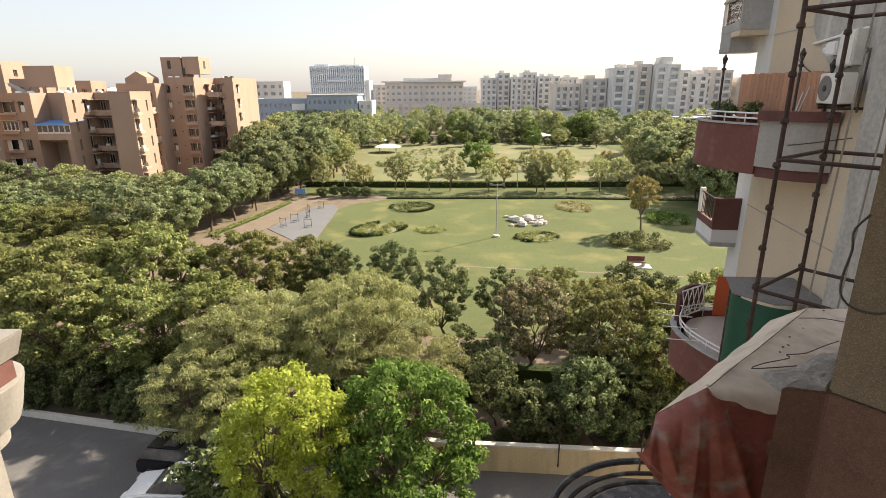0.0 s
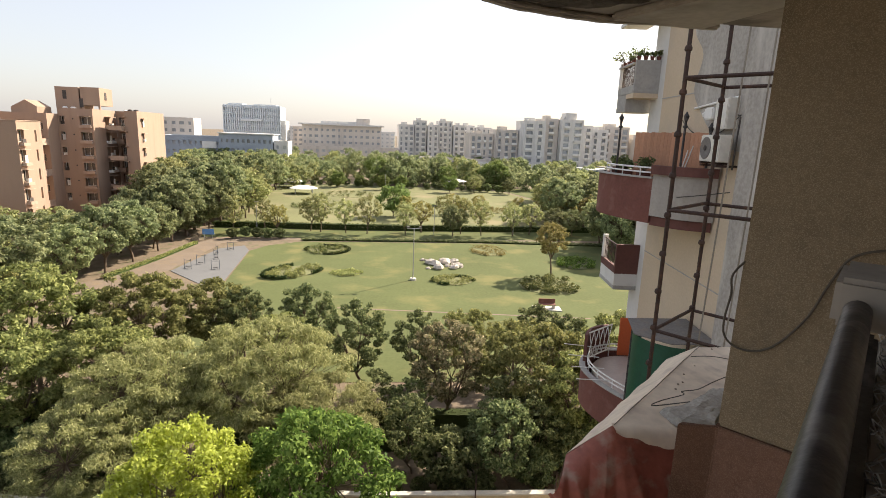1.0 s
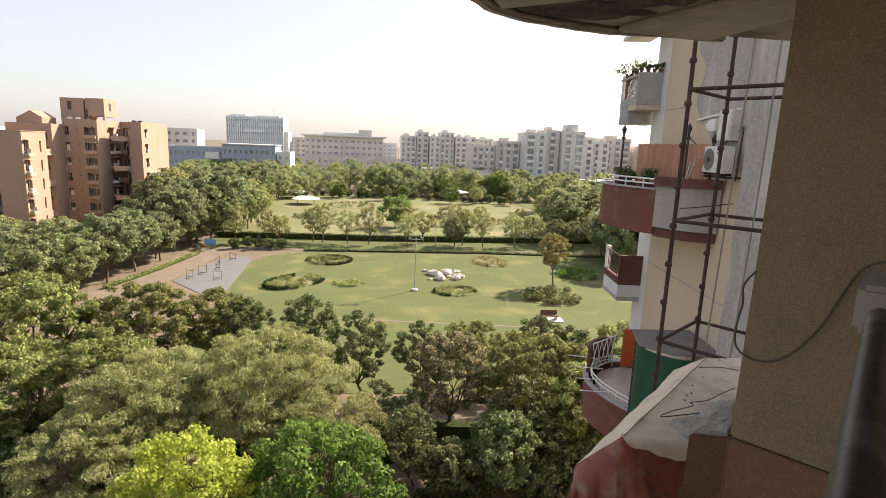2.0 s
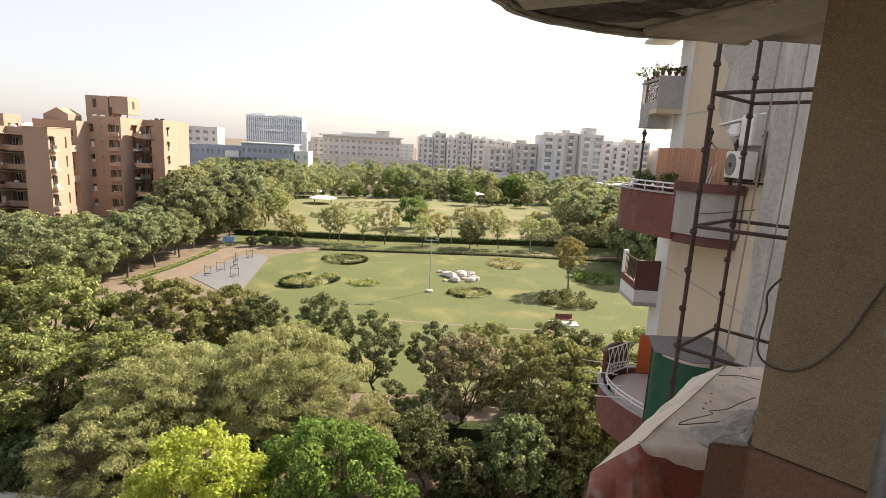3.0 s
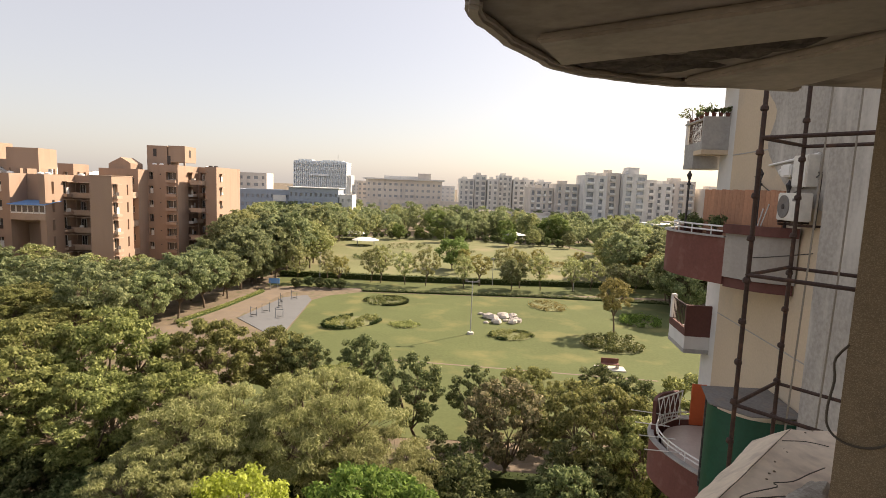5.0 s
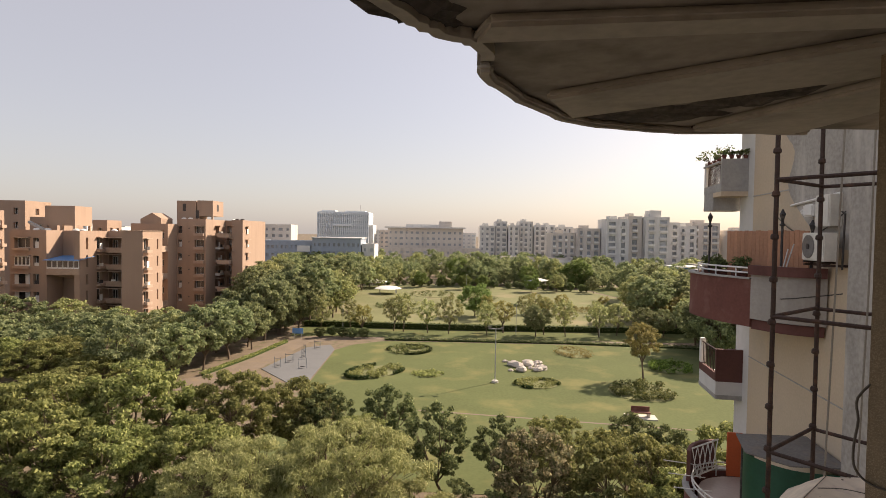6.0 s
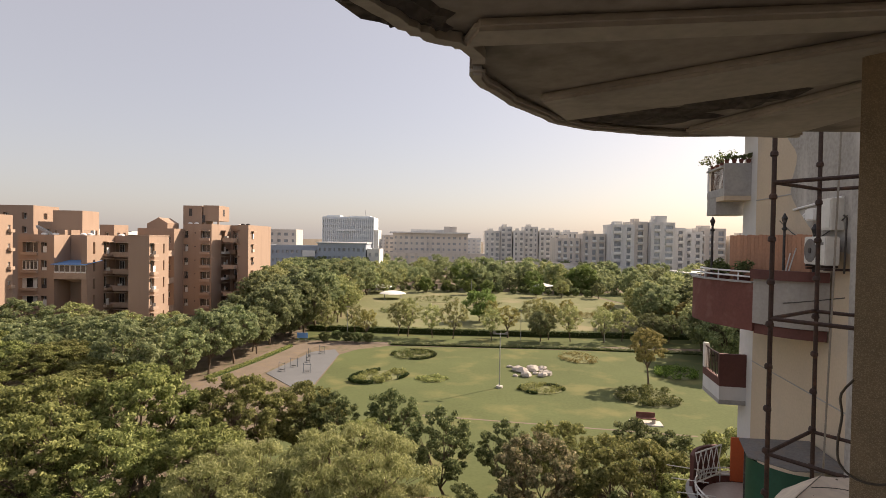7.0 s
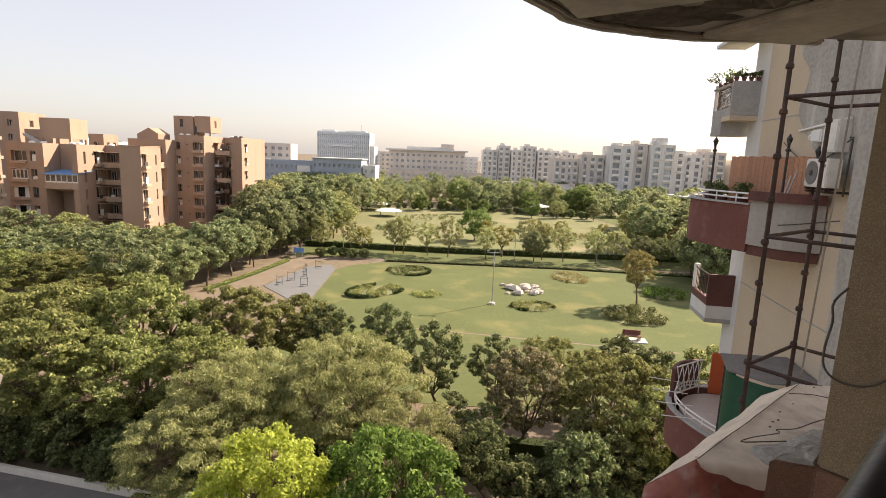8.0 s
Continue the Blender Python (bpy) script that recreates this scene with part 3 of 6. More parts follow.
# the wood on the lawn's left, planted in rough rows
rows = random.Random(4)
for j in range(13):
    for i in range(9):
        y = 42 + j * 6.6 + rows.uniform(-2.0, 2.0)
        x = -84 + i * 7.0 + rows.uniform(-2.2, 2.2)
        edge = -29.5 + (0 if y < 68 else (y - 68) * 0.12)
        if x > edge - 1.0 or x < -1.02 * y - 6:
            continue
        if y > 84 and x < -36 - (y - 84) * 0.05:
            continue
        far_ = y > 62
        kind_ = rows.choice(["far_mid", "far_dark", "far_mid", "far_feather"] if far_ else ["mid", "mid2", "mid", "dark"])
        plant(kind_, x, y, rows.uniform(0.85, 1.1), rows.uniform(0, 360), rows.uniform(0.70, 0.90))
# trees beyond the exercise corner
for k in range(34):
    y = rows.uniform(96, 175)
    x = rows.uniform(-44 - (y - 96) * 0.10, -21 - (y - 96) * 0.03)
    plant(rows.choice(["far_mid", "far_feather", "far_dark", "far_mid", "far_ochre"]), x, y, rows.uniform(1.0, 1.35) * (0.72 if x < -0.345 * y else 1.0))
# the strip between the hedges
for k in range(17):
    x = -22 + k * 4.2 + rows.uniform(-1.5, 1.5)
    kind_ = rows.choice(["far_ochre", "far_thin", "far_thin", "far_thin", "far_mid"])
    plant(kind_, x, rows.uniform(94.5, 99), {"far_ochre": 1.15, "far_thin": 1.0, "far_mid": 0.65}[kind_] * rows.uniform(0.8, 1.15))
plant("far_bright", 7.9, 118.0, 0.95)
plant("far_dark", 36.0, 112.0, 0.5)
# scattered young trees over the far lawn
young = random.Random(9)
for k in range(9):
    plant(young.choice(["far_ochre", "far_thin", "far_ochre"]), young.uniform(10, 46), young.uniform(103, 124), young.uniform(0.7, 1.0))
for k in range(10):
    plant(young.choice(["far_bright", "far_feather", "far_mid"]), young.uniform(-24, 52), young.uniform(168, 184), young.uniform(0.5, 0.75))
# right-hand edge of the park
for k in range(58):
    y = rows.uniform(76, 165)
    x = rows.uniform(max(41, 0.335 * y + 1), 0.36 * y + 26)
    plant(rows.choice(["far_mid", "far_dark", "far_mid", "far_feather", "far_ochre"]), x, y, rows.uniform(0.95, 1.35))


def far_wood(material, label, places, seed):
    """A wood too far off to count: trunks and clumped crowns in one mass of each leaf colour."""
    w = thing("far_wood", label, "woodland", kind="stuff")
    rng = np.random.default_rng(seed)
    clumps, trunks = [], Form()
    for x, y, s in places:
        trunks.tube([(x, y, -0.2), (x, y, 4.5 * s)], 0.2 * s, 5, 0.1 * s)
        for k in range(24):
            a, zz = k * 2.4 + rng.random(), 1 - 2 * (k + 0.5) / 24
            r = math.sqrt(1 - zz * zz) * 3.3 * s * (0.7 + 0.4 * rng.random())
            cr = s * (0.75 + 0.55 * rng.random())
            clumps.append((x + r * math.cos(a), y + r * math.sin(a), s * (4.2 + zz * 3.5), cr, cr * 0.7))
    tagged(part("trunk_mass", trunks, M_BARK, w), kind="stuff")
    crown = new("foliage", leaf_mesh("foliage", material, rng, clumps, 1400 * len(places), 0.60, 0.32))
    crown.parent = w
    tagged(crown, kind="stuff")


def scatter(n, x0, x1, y0, y1, slope=0.0):
    return [(x, rows.uniform(y0, y1) - max(0, x - 20) * slope, rows.uniform(0.55, 1.3)) for x in [rows.uniform(x0, x1) for _ in range(n)]]


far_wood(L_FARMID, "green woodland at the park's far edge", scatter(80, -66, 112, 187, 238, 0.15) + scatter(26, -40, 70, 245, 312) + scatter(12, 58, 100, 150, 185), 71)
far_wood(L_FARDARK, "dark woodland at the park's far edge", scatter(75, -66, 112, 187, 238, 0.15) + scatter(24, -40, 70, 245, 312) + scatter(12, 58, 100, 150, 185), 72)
far_wood(L_FEATHER, "pale olive woodland at the park's far edge", scatter(34, -66, 112, 187, 238, 0.15) + scatter(10, -40, 70, 245, 312), 73)
far_wood(L_FARBRIGHT, "light green trees at the park's far edge", scatter(8, 30, 50, 184, 190) + scatter(4, -10, 30, 190, 200), 74)
plant("far_ochre", -28.6, 143.0, 1.95)
# the row along the earth track
for k, (x, y) in enumerate([(-34.5, 57.5), (-31.5, 63.4), (-30.4, 68.8), (-29.5, 75.0), (-28.6, 81.5), (-29.0, 88.5), (-28.0, 93.0), (-33.5, 71.5), (-33.0, 79.0), (-33.0, 86.0), (-25.5, 97.0), (-31.0, 98.0)]):
    plant(("far_dark", "far_mid", "far_dark")[k % 3], x, y, rows.uniform(0.95, 1.12) * (1.15 if y > 85 and x > -0.335 * y else 0.9), None, 1.0)
for k in range(26):
    y = rows.uniform(98, 180)
    x = rows.uniform(-46, -23) - (y - 98) * 0.05
    plant(rows.choice(["far_mid", "far_feather", "far_dark", "far_feather"]), x, y, rows.uniform(1.15, 1.45) * (0.68 if x < -0.345 * y else 1.0))

# ---- flower beds, stones and small things on the lawn ----
def flower_bed(x, y, rx, ry, tall_, label, material, seed, count=2500, ring=True, turn=0, edging=0.0):
    """A planted oval with soil, mixed plants, and where it has one a clipped edging of uneven height."""
    bed = thing("flower_bed", label, "flower bed", pose(x, y, 0.03, 0, 0, turn), "lawn flower beds")
    rng = np.random.default_rng(seed)
    ring_pts = [(rx * 0.94 * math.cos(a), ry * 0.94 * math.sin(a)) for a in [2 * math.pi * k / 28 for k in range(28)]]
    part("soil", Form().prism(ring_pts, -0.02, 0.05), M_LAWN_DRY, bed)
    clumps = []
    for k in range(60):
        a, r = rng.random() * 6.283, (0.86 + 0.1 * rng.random()) if ring and k < 26 else 0.92 * math.sqrt(rng.random())
        clumps.append((rx * r * math.cos(a), ry * r * math.sin(a), tall_ * 0.45, 0.3 + 0.4 * rng.random(), tall_ * (0.3 + 0.3 * rng.random())))
    plants = new("planting", leaf_mesh("planting", material, rng, clumps, count, 0.24, 0.13))
    plants.parent = bed
    if edging > 0:
        border = [(rx * math.cos(a), ry * math.sin(a), edging * 0.5, 0.26, edging * 0.55) for a in [2 * math.pi * k / 60 for k in range(60)] if noise.noise(Vector((math.cos(a), math.sin(a), seed * 0.7))) > -0.08]
        rim_ = new("edging", leaf_mesh("edging", M_HEDGE, rng, border, 2200, 0.20, 0.11))
        rim_.parent = bed
    return bed


flower_bed(-8.1, 69.2, 4.4, 2.7, 0.6, "oval flower bed edged with a clipped hedge", L_MID, 31, 2000, False, 46, 0.5)
flower_bed(-4.5, 82.6, 3.3, 3.2, 0.5, "round flower bed with a leafy rim", L_FLOWER, 32, 1800, True, 0, 0.35)
flower_bed(-1.3, 68.4, 1.9, 1.5, 0.35, "small round green flower bed", L_MID, 33, 900)
flower_bed(12.1, 64.5, 2.6, 2.1, 0.55, "round bed of low green plants", L_MID, 34, 900, True, 0, 0.3)
flower_bed(20.9, 82.0, 2.9, 3.6, 0.5, "pale stony flower bed", L_OCHRE, 35, 900)
flower_bed(23.8, 61.8, 4.0, 4.0, 0.9, "large round bed of mixed ochre and green plants", L_FLOWER, 36, 4200, False)
flower_bed(32.0, 73.0, 2.9, 3.0, 1.0, "round bright green clipped bed", L_BRIGHT, 37, 2600)
flower_bed(-2.0, 158.0, 7.0, 7.0, 1.0, "large ring-shaped bed on the far lawn", L_FLOWER, 38, 1400)
flower_bed(24.0, 136.0, 6.0, 4.0, 1.0, "dark planted bed on the far lawn", L_DARK, 39, 2200)
flower_bed(12.0, 148.0, 4.5, 3.5, 0.9, "planted oval bed on the far lawn", L_FLOWER, 40, 1500)
flower_bed(36.0, 128.0, 5.0, 4.0, 0.9, "brownish planted bed on the far lawn", L_OCHRE, 41, 1500)
flower_bed(-12.0, 132.0, 4.0, 4.0, 0.8, "leafy round bed on the far lawn", L_DARK, 42, 1500)
for k in range(26):
    x = -24 + k * 2.9 + rows.uniform(-1, 1)
    tagged(plant("bush", x, 184 + rows.uniform(-3, 3) - max(0, x - 15) * 0.3, rows.uniform(0.5, 0.9)), "rounded shrub along the far lawn's edge")
for k in range(15):
    r = rows.uniform(0.35, 0.9)
    stone = Form()
    stone.lathe([(r * 0.8, 0), (r, r * 0.25), (r * 0.85, r * 0.6), (r * 0.35, r * 0.8)], sides=7)
    stone.v = [(x * rows.uniform(0.8, 1.3), y * rows.uniform(0.8, 1.2), z * rows.uniform(0.8, 1.2)) for x, y, z in stone.v]
    s = part("ornamental_stone", stone, M_ROCK, None, "", at=pose(12.0 + rows.uniform(-2.8, 2.8), 73.2 + rows.uniform(-2.6, 2.6), 0.0, 0, 0, rows.uniform(0, 360)))
    tagged(s, "pale weathered rockery stone on the lawn", "stone", "rockery stones")

lamp = thing("lamp_post", "tall slim grey lamp post standing on the lawn", "lamp post", pose(6.99, 65.0, 0.03))
part("base", Form().lathe([(0.42, 0), (0.42, 0.22), (0.36, 0.26)]), M_KERB, lamp)
part("pole", Form().tube([(0, 0, 0.26), (0, 0, 6.7)], 0.075, 8, 0.05), M_STEEL, lamp)
part("crossbar", Form().box(-0.9, 0.9, -0.04, 0.04, 6.55, 6.63), M_STEEL, lamp)
for s in (-0.75, 0.75):
    part("floodlight", Form().box(s - 0.18, s + 0.18, -0.16, 0.08, 6.64, 6.84), M_SHEET, lamp)
for x, y in [(-17.5, 97.0), (14.0, 96.5), (29.0, 96.0), (8.5, 168.0)]:
    p = thing("lamp_post", "slim grey path lamp post", "lamp post", pose(x, y, 0), "path lamps")
    part("pole", Form().tube([(0, 0, 0), (0, 0, 5.4)], 0.06, 6, 0.04), M_STEEL, p)
    part("head", Form().box(-0.35, 0.35, -0.1, 0.1, 5.4, 5.52), M_SHEET, p)

seat = thing("garden_bench", "garden bench with red slats on a pale stone plinth", "bench", pose(20.4, 53.0, 0.03, 0, 0, -8))
part("plinth", Form().box(-1.5, 1.5, -0.8, 0.7, 0, 0.1), M_KERB, seat)
part("seat", Form().box(-0.9, 0.9, -0.3, 0.25, 0.5, 0.58), M_REDP, seat)
part("backrest", Form().box(-0.9, 0.9, 0.25, 0.33, 0.58, 1.05), M_REDP, seat)
for s in (-0.75, 0.75):
    part("leg", Form().box(s - 0.1, s + 0.1, -0.28, 0.3, 0.12, 0.5), M_ROCK, seat)

for x, y in [(-21.5, 71.0), (-20.6, 73.5), (-19.4, 76.5), (-20.0, 79.5), (-18.8, 82.5), (-18.0, 70.5)]:
    g = thing("exercise_bars", "small dark steel outdoor exercise frame", "gym frame", pose(x, y, 0.05, 0, 0, rows.uniform(0, 180)), "exercise frames")
    for s in (-0.5, 0.5):
        part("upright", Form().tube([(s, 0, 0), (s, 0, 1.3)], 0.032, 6), M_STEELBLUE, g)
    part("bar", Form().tube([(-0.5, 0, 1.1), (0.5, 0, 1.1)], 0.026, 6), M_STEELBLUE, g)
    part("footplate", Form().box(-0.3, 0.3, -0.15, 0.15, 0.2, 0.25), M_BLACK, g)
board = thing("park_sign", "small blue park sign on two posts", "sign", pose(-23.9, 90.2, 0))
for s in (-0.6, 0.6):
    part("post", Form().tube([(s, 0, 0), (s, 0, 1.4)], 0.04, 6), M_STEEL, board)
part("panel", Form().box(-0.9, 0.9, -0.03, 0.03, 0.9, 1.8), M_BLUE, board)
for k in range(5):
    shrub = tagged(plant("bush", -20.5 + k * 1.9, 92.0 + rows.uniform(-1, 1), 0.55), "clipped round shrub by the earth track")
tent = thing("shade_canopy", "white tensile shade canopy on steel posts", "canopy", pose(-21.5, 178, 0))
part("membrane", Form().lathe([(4.0, 1.9), (3.2, 2.25), (1.8, 2.55), (0.3, 2.7)], sides=20), M_WHITE, tent, smooth=True)
for a in range(4):
    part("post", Form().tube([(3.4 * math.cos(a * 1.57 + 0.4), 3.4 * math.sin(a * 1.57 + 0.4), 0), (3.4 * math.cos(a * 1.57 + 0.4), 3.4 * math.sin(a * 1.57 + 0.4), 2.1)], 0.09, 6), M_STEEL, tent)
copy_thing(tent, pose(-15.5, 160, -0.3, 0, 0, 30))
hut = thing("garden_pavilion", "small pale garden pavilion under the far trees", "pavilion", pose(33, 182, 0))
part("roof", Form().lathe([(4.2, 2.7), (3.8, 3.0), (0.3, 3.8)], sides=4), M_PALE, hut)
for a in range(4):
    part("column", Form().tube([(3.0 * math.cos(a * 1.571), 3.0 * math.sin(a * 1.571), 0), (3.0 * math.cos(a * 1.571), 3.0 * math.sin(a * 1.571), 2.8)], 0.16, 6), M_PALE, hut)


# ---- far and middle buildings ----
def window_set(parent, o, a, q, holes, back, frame_mat=M_WHITE, rail=False):
    """A framed window with a pane (sub-parts) in each opening."""
    o, a, q = Vector(o), Vector(a), Vector(q)
    for u0, u1, z0, z1 in holes:
        win = Form()
        t = 0.07

        def slab(form, ua, ub, za, zb, b0, b1):
            c = [o + a * u + Vector((0, 0, z)) - q * b for b in (b0, b1) for u, z in ((ua, za), (ub, za), (ub, zb), (ua, zb))]
            form.add(c, [(0, 1, 2, 3), (7, 6, 5, 4), (0, 4, 5, 1), (1, 5, 6, 2), (2, 6, 7, 3), (3, 7, 4, 0)])

        for r in ((u0, u1, z0, z0 + t), (u0, u1, z1 - t, z1), (u0, u0 + t, z0, z1), (u1 - t, u1, z0, z1), ((u0 + u1) / 2 - t / 2, (u0 + u1) / 2 + t / 2, z0, z1)):
            slab(win, *r, back - 0.08, back - 0.01)
        w = part("window", win, frame_mat, parent)
        pane = Form()
        slab(pane, u0, u1, z0, z1, back - 0.012, back + 0.03)
        part("pane", pane, M_GLASS, w)


def storey_holes(width, storeys, h, cols, sill=0.95, tall_=1.35, ground=0.4):
    return [(u - w / 2, u + w / 2, ground + s * h + sill, ground + s * h + sill + tall_) for s in range(storeys) for u, w in cols]


def block(parent, x0, x1, y0, y1, top, storeys, front_cols, side_cols, material, h=3.0, ground=None, parapet=0.9, name="wall", frames=True, deep=0.25, sill=0.95, tall_=1.35):
    """A rectangular block with openings on its front and right sides, a roof and a parapet."""
    ground = top - parapet - storeys * h if ground is None else ground
    f = Form()
    fh = storey_holes(x1 - x0, storeys, h, front_cols, sill, tall_, ground)
    sh = storey_holes(y1 - y0, storeys, h, side_cols, sill, tall_, ground)
    fh, sh = [q for q in fh if q[3] > 3], [q for q in sh if q[3] > 3]
    openings_wall(f, (x0, y0, 0), (1, 0, 0), (0, -1, 0), x1 - x0, top, fh, deep)
    openings_wall(f, (x1, y0, 0), (0, 1, 0), (1, 0, 0), y1 - y0, top, sh, deep)
    f.add([(x0, y0, 0), (x0, y0, top), (x0, y1, top), (x0, y1, 0)], [(0, 1, 2, 3)])
    f.add([(x0, y1, 0), (x0, y1, top), (x1, y1, top), (x1, y1, 0)], [(0, 1, 2, 3)])
    t = 0.25
    for r in ((x0, x1, y0, y0 + t), (x0, x1, y1 - t, y1), (x0, x0 + t, y0, y1), (x1 - t, x1, y0, y1)):
        f.box(r[0] + 0.002, r[1] - 0.002, r[2] + 0.002, r[3] - 0.002, top - parapet, top)
    part(name, f, material, parent)
    part("roof", Form().box(x0 + 0.2, x1 - 0.2, y0 + 0.2, y1 - 0.2, top - parapet - 0.3, top - parapet), M_KERB, parent)
    if frames:
        window_set(parent, (x0, y0, 0), (1, 0, 0), (0, -1, 0), fh, deep)
        window_set(parent, (x1, y0, 0), (0, 1, 0), (1, 0, 0), sh, deep)


def terrace(parent, x0, x1, y0, y1, z, material=M_TERRA2, tall_=0.95):
    """A projecting balcony: slab and solid parapet on three sides."""
    b = Form().box(x0, x1, y0, y1, z, z + 0.16)
    b.box(x0, x1, y0, y0 + 0.12, z + 0.161, z + tall_)
    b.box(x0, x0 + 0.12, y0 + 0.121, y1, z + 0.161, z + tall_)
    b.box(x1 - 0.12, x1, y0 + 0.121, y1, z + 0.161, z + tall_)
    return part("balcony", b, material, parent)


def air_unit(parent, x, y, z, turn=0):
    part("air_conditioner", Form().box(-0.4, 0.4, -0.17, 0.17, 0, 0.55), M_AC, parent, at=pose(x, y, z, 0, 0, turn))


# terracotta blocks on the left
def clutter(parent, x, y, z, turn, k):
    """What stands in a window recess: a cooler, a white shutter or a small ledge."""
    if k % 3 == 0:
        air_unit(parent, x, y, z, turn)
    elif k % 3 == 1:
        part("shutter", Form().box(-0.35, 0.35, -0.04, 0.04, 0, 1.1), M_WHITE, parent, at=pose(x, y, z, 0, 0, turn))
    else:
        part("grille", Form().box(-0.5, 0.5, -0.03, 0.03, 0, 0.6), M_DARK, parent, at=pose(x, y, z, 0, 0, turn))


def terracotta_a():
    b = thing("apartment_block", "terracotta apartment block with stepped wings and balconies", "apartment building", group="terracotta blocks")
    h, top = 3.07, 17.7
    fl = [top - 0.75 - (5 - s) * h for s in range(5)]
    block(b, -73.07, -66.85, 91, 106, top, 5, [(2.1, 2.6), (4.45, 1.0)], [], M_TERRA, h, parapet=0.75, deep=0.8, sill=0.75, tall_=1.75)
    block(b, -66.84, -62.21, 95, 106, top, 5, [], [], M_TERRA, h, parapet=0.75)
    block(b, -62.2, -61.22, 91, 98.7, top, 5, [], [(1.9, 0.6), (5.3, 1.5)], M_TERRA, h, parapet=0.75, deep=0.6, sill=0.6, tall_=2.05)
    block(b, -62.19, -55.34, 98.71, 106, top, 5, [(2.6, 2.9)], [], M_TERRA, h, parapet=0.75, deep=1.0, sill=0.3, tall_=2.3, frames=False)
    part("recess_wall", Form().box(-62.0, -55.5, 99.712, 99.9, 0.5, top - 1.1), M_TERRA, b)
    window_set(b, (-62.19, 98.71, 0), (1, 0, 0), (0, -1, 0), [(u, u + 0.95, z + 0.5, z + 2.2) for z in fl for u in (1.3, 2.9)], 0.99)
    block(b, -55.33, -51.67, 93, 99.6, top + 0.1, 5, [], [(1.1, 1.3), (4.9, 0.5)], M_TERRA, h, parapet=0.85, deep=0.5, sill=0.7, tall_=1.8)
    for s in range(5):
        terrace(b, -61.2, -57.6, 97.2, 98.70, fl[s] - 0.1)
        part("sunshade", Form().box(-61.2, -57.5, 97.3, 98.7, fl[s] + 2.55, fl[s] + 2.65), M_TERRA2, b)
        part("ledge", Form().box(-61.21, -60.6, 95.4, 97.1, fl[s] + 0.1, fl[s] + 0.55), M_TERRA2, b)
        part("hood", Form().box(-61.21, -60.5, 95.4, 97.1, fl[s] + 2.66, fl[s] + 2.78), M_TERRA2, b)
        part("ledge", Form().box(-51.66, -51.0, 93.3, 95.0, fl[s] + 0.15, fl[s] + 0.6), M_TERRA2, b)
        part("hood", Form().box(-51.66, -51.0, 93.3, 95.0, fl[s] + 2.55, fl[s] + 2.67), M_TERRA2, b)
        clutter(b, -60.9, 96.2, fl[s] + 0.56, 90, s)
        clutter(b, -51.35, 94.1, fl[s] + 0.61, 90, s + 1)
        clutter(b, -59.6, 97.6, fl[s] + 0.07, 0, s + 2)
        part("sill_box", Form().box(-72.4, -69.6, 90.6, 90.99, fl[s] + 0.35, fl[s] + 0.74), M_TERRA2, b)
        part("hood", Form().box(-72.5, -69.5, 90.4, 90.99, fl[s] + 2.52, fl[s] + 2.64), M_TERRA2, b)
        if s == 3:
            for k in range(4):
                part("casement", Form().box(-72.2 + k * 0.66, -71.62 + k * 0.66, 90.9, 90.985, fl[s] + 0.8, fl[s] + 2.4), M_WHITE, b)
                part("pane", Form().box(-72.13 + k * 0.66, -71.69 + k * 0.66, 90.88, 90.895, fl[s] + 1.0, fl[s] + 2.3), M_GLASS, b)
        elif s < 3:
            part("shutter", Form().box(-72.2, -71.5, 90.9, 90.98, fl[s] + 0.76, fl[s] + 2.5), M_PALE, b)
            part("shutter", Form().box(-70.3, -69.7, 90.9, 90.98, fl[s] + 0.76, fl[s] + 2.5), M_PALE, b)
        clutter(b, -68.6, 91.3, fl[s] + 0.78, 0, s)
    part("parapet_cap", Form().box(-55.43, -51.57, 92.9, 99.7, top + 0.101, top + 0.2), M_TERRA2, b)
    bay = terrace(b, -66.8, -61.25, 90.8, 95, 10.15, M_TERRA2, 1.05)
    part("bracket", Form().add([(-66.6, 91.6, 10.14), (-61.4, 91.6, 10.14), (-61.4, 95, 10.14), (-66.6, 95, 10.14), (-65.2, 93.6, 9.4), (-62.6, 93.6, 9.4), (-62.6, 95, 9.4), (-65.2, 95, 9.4)],
                               [(0, 1, 2, 3), (7, 6, 5, 4), (0, 4, 5, 1), (1, 5, 6, 2), (2, 6, 7, 3), (3, 7, 4, 0)]), M_TERRA2, b)
    for k in range(6):
        x = -66.75 + k * 0.92
        part("window", Form().box(x, x + 0.86, 90.86, 90.94, 11.21, 12.6), M_WHITE, bay)
        part("pane", Form().box(x + 0.08, x + 0.78, 90.84, 90.855, 11.45, 12.5), M_GLASS, bay)
    part("canopy", Form().add([(-67.0, 90.3, 12.62), (-61.1, 90.3, 12.62), (-61.1, 95, 13.2), (-67.0, 95, 13.2), (-67.0, 90.3, 12.70), (-61.1, 90.3, 12.70), (-61.1, 95, 13.28), (-67.0, 95, 13.28)],
                              [(0, 3, 2, 1), (4, 5, 6, 7), (0, 1, 5, 4), (1, 2, 6, 5), (2, 3, 7, 6), (3, 0, 4, 7)]), M_BLUE, b, "blue corrugated sheet canopy")
    part("drain_pipe", Form().tube([(-64.4, 94.9, 3), (-64.4, 94.9, 10.1)], 0.07, 6), M_WHITE, b)
    # rooftop stair tower on short columns
    part("stair_tower", Form().box(-71.5, -66.1, 97, 101.7, 18.6, 22.15), M_TERRA, b)
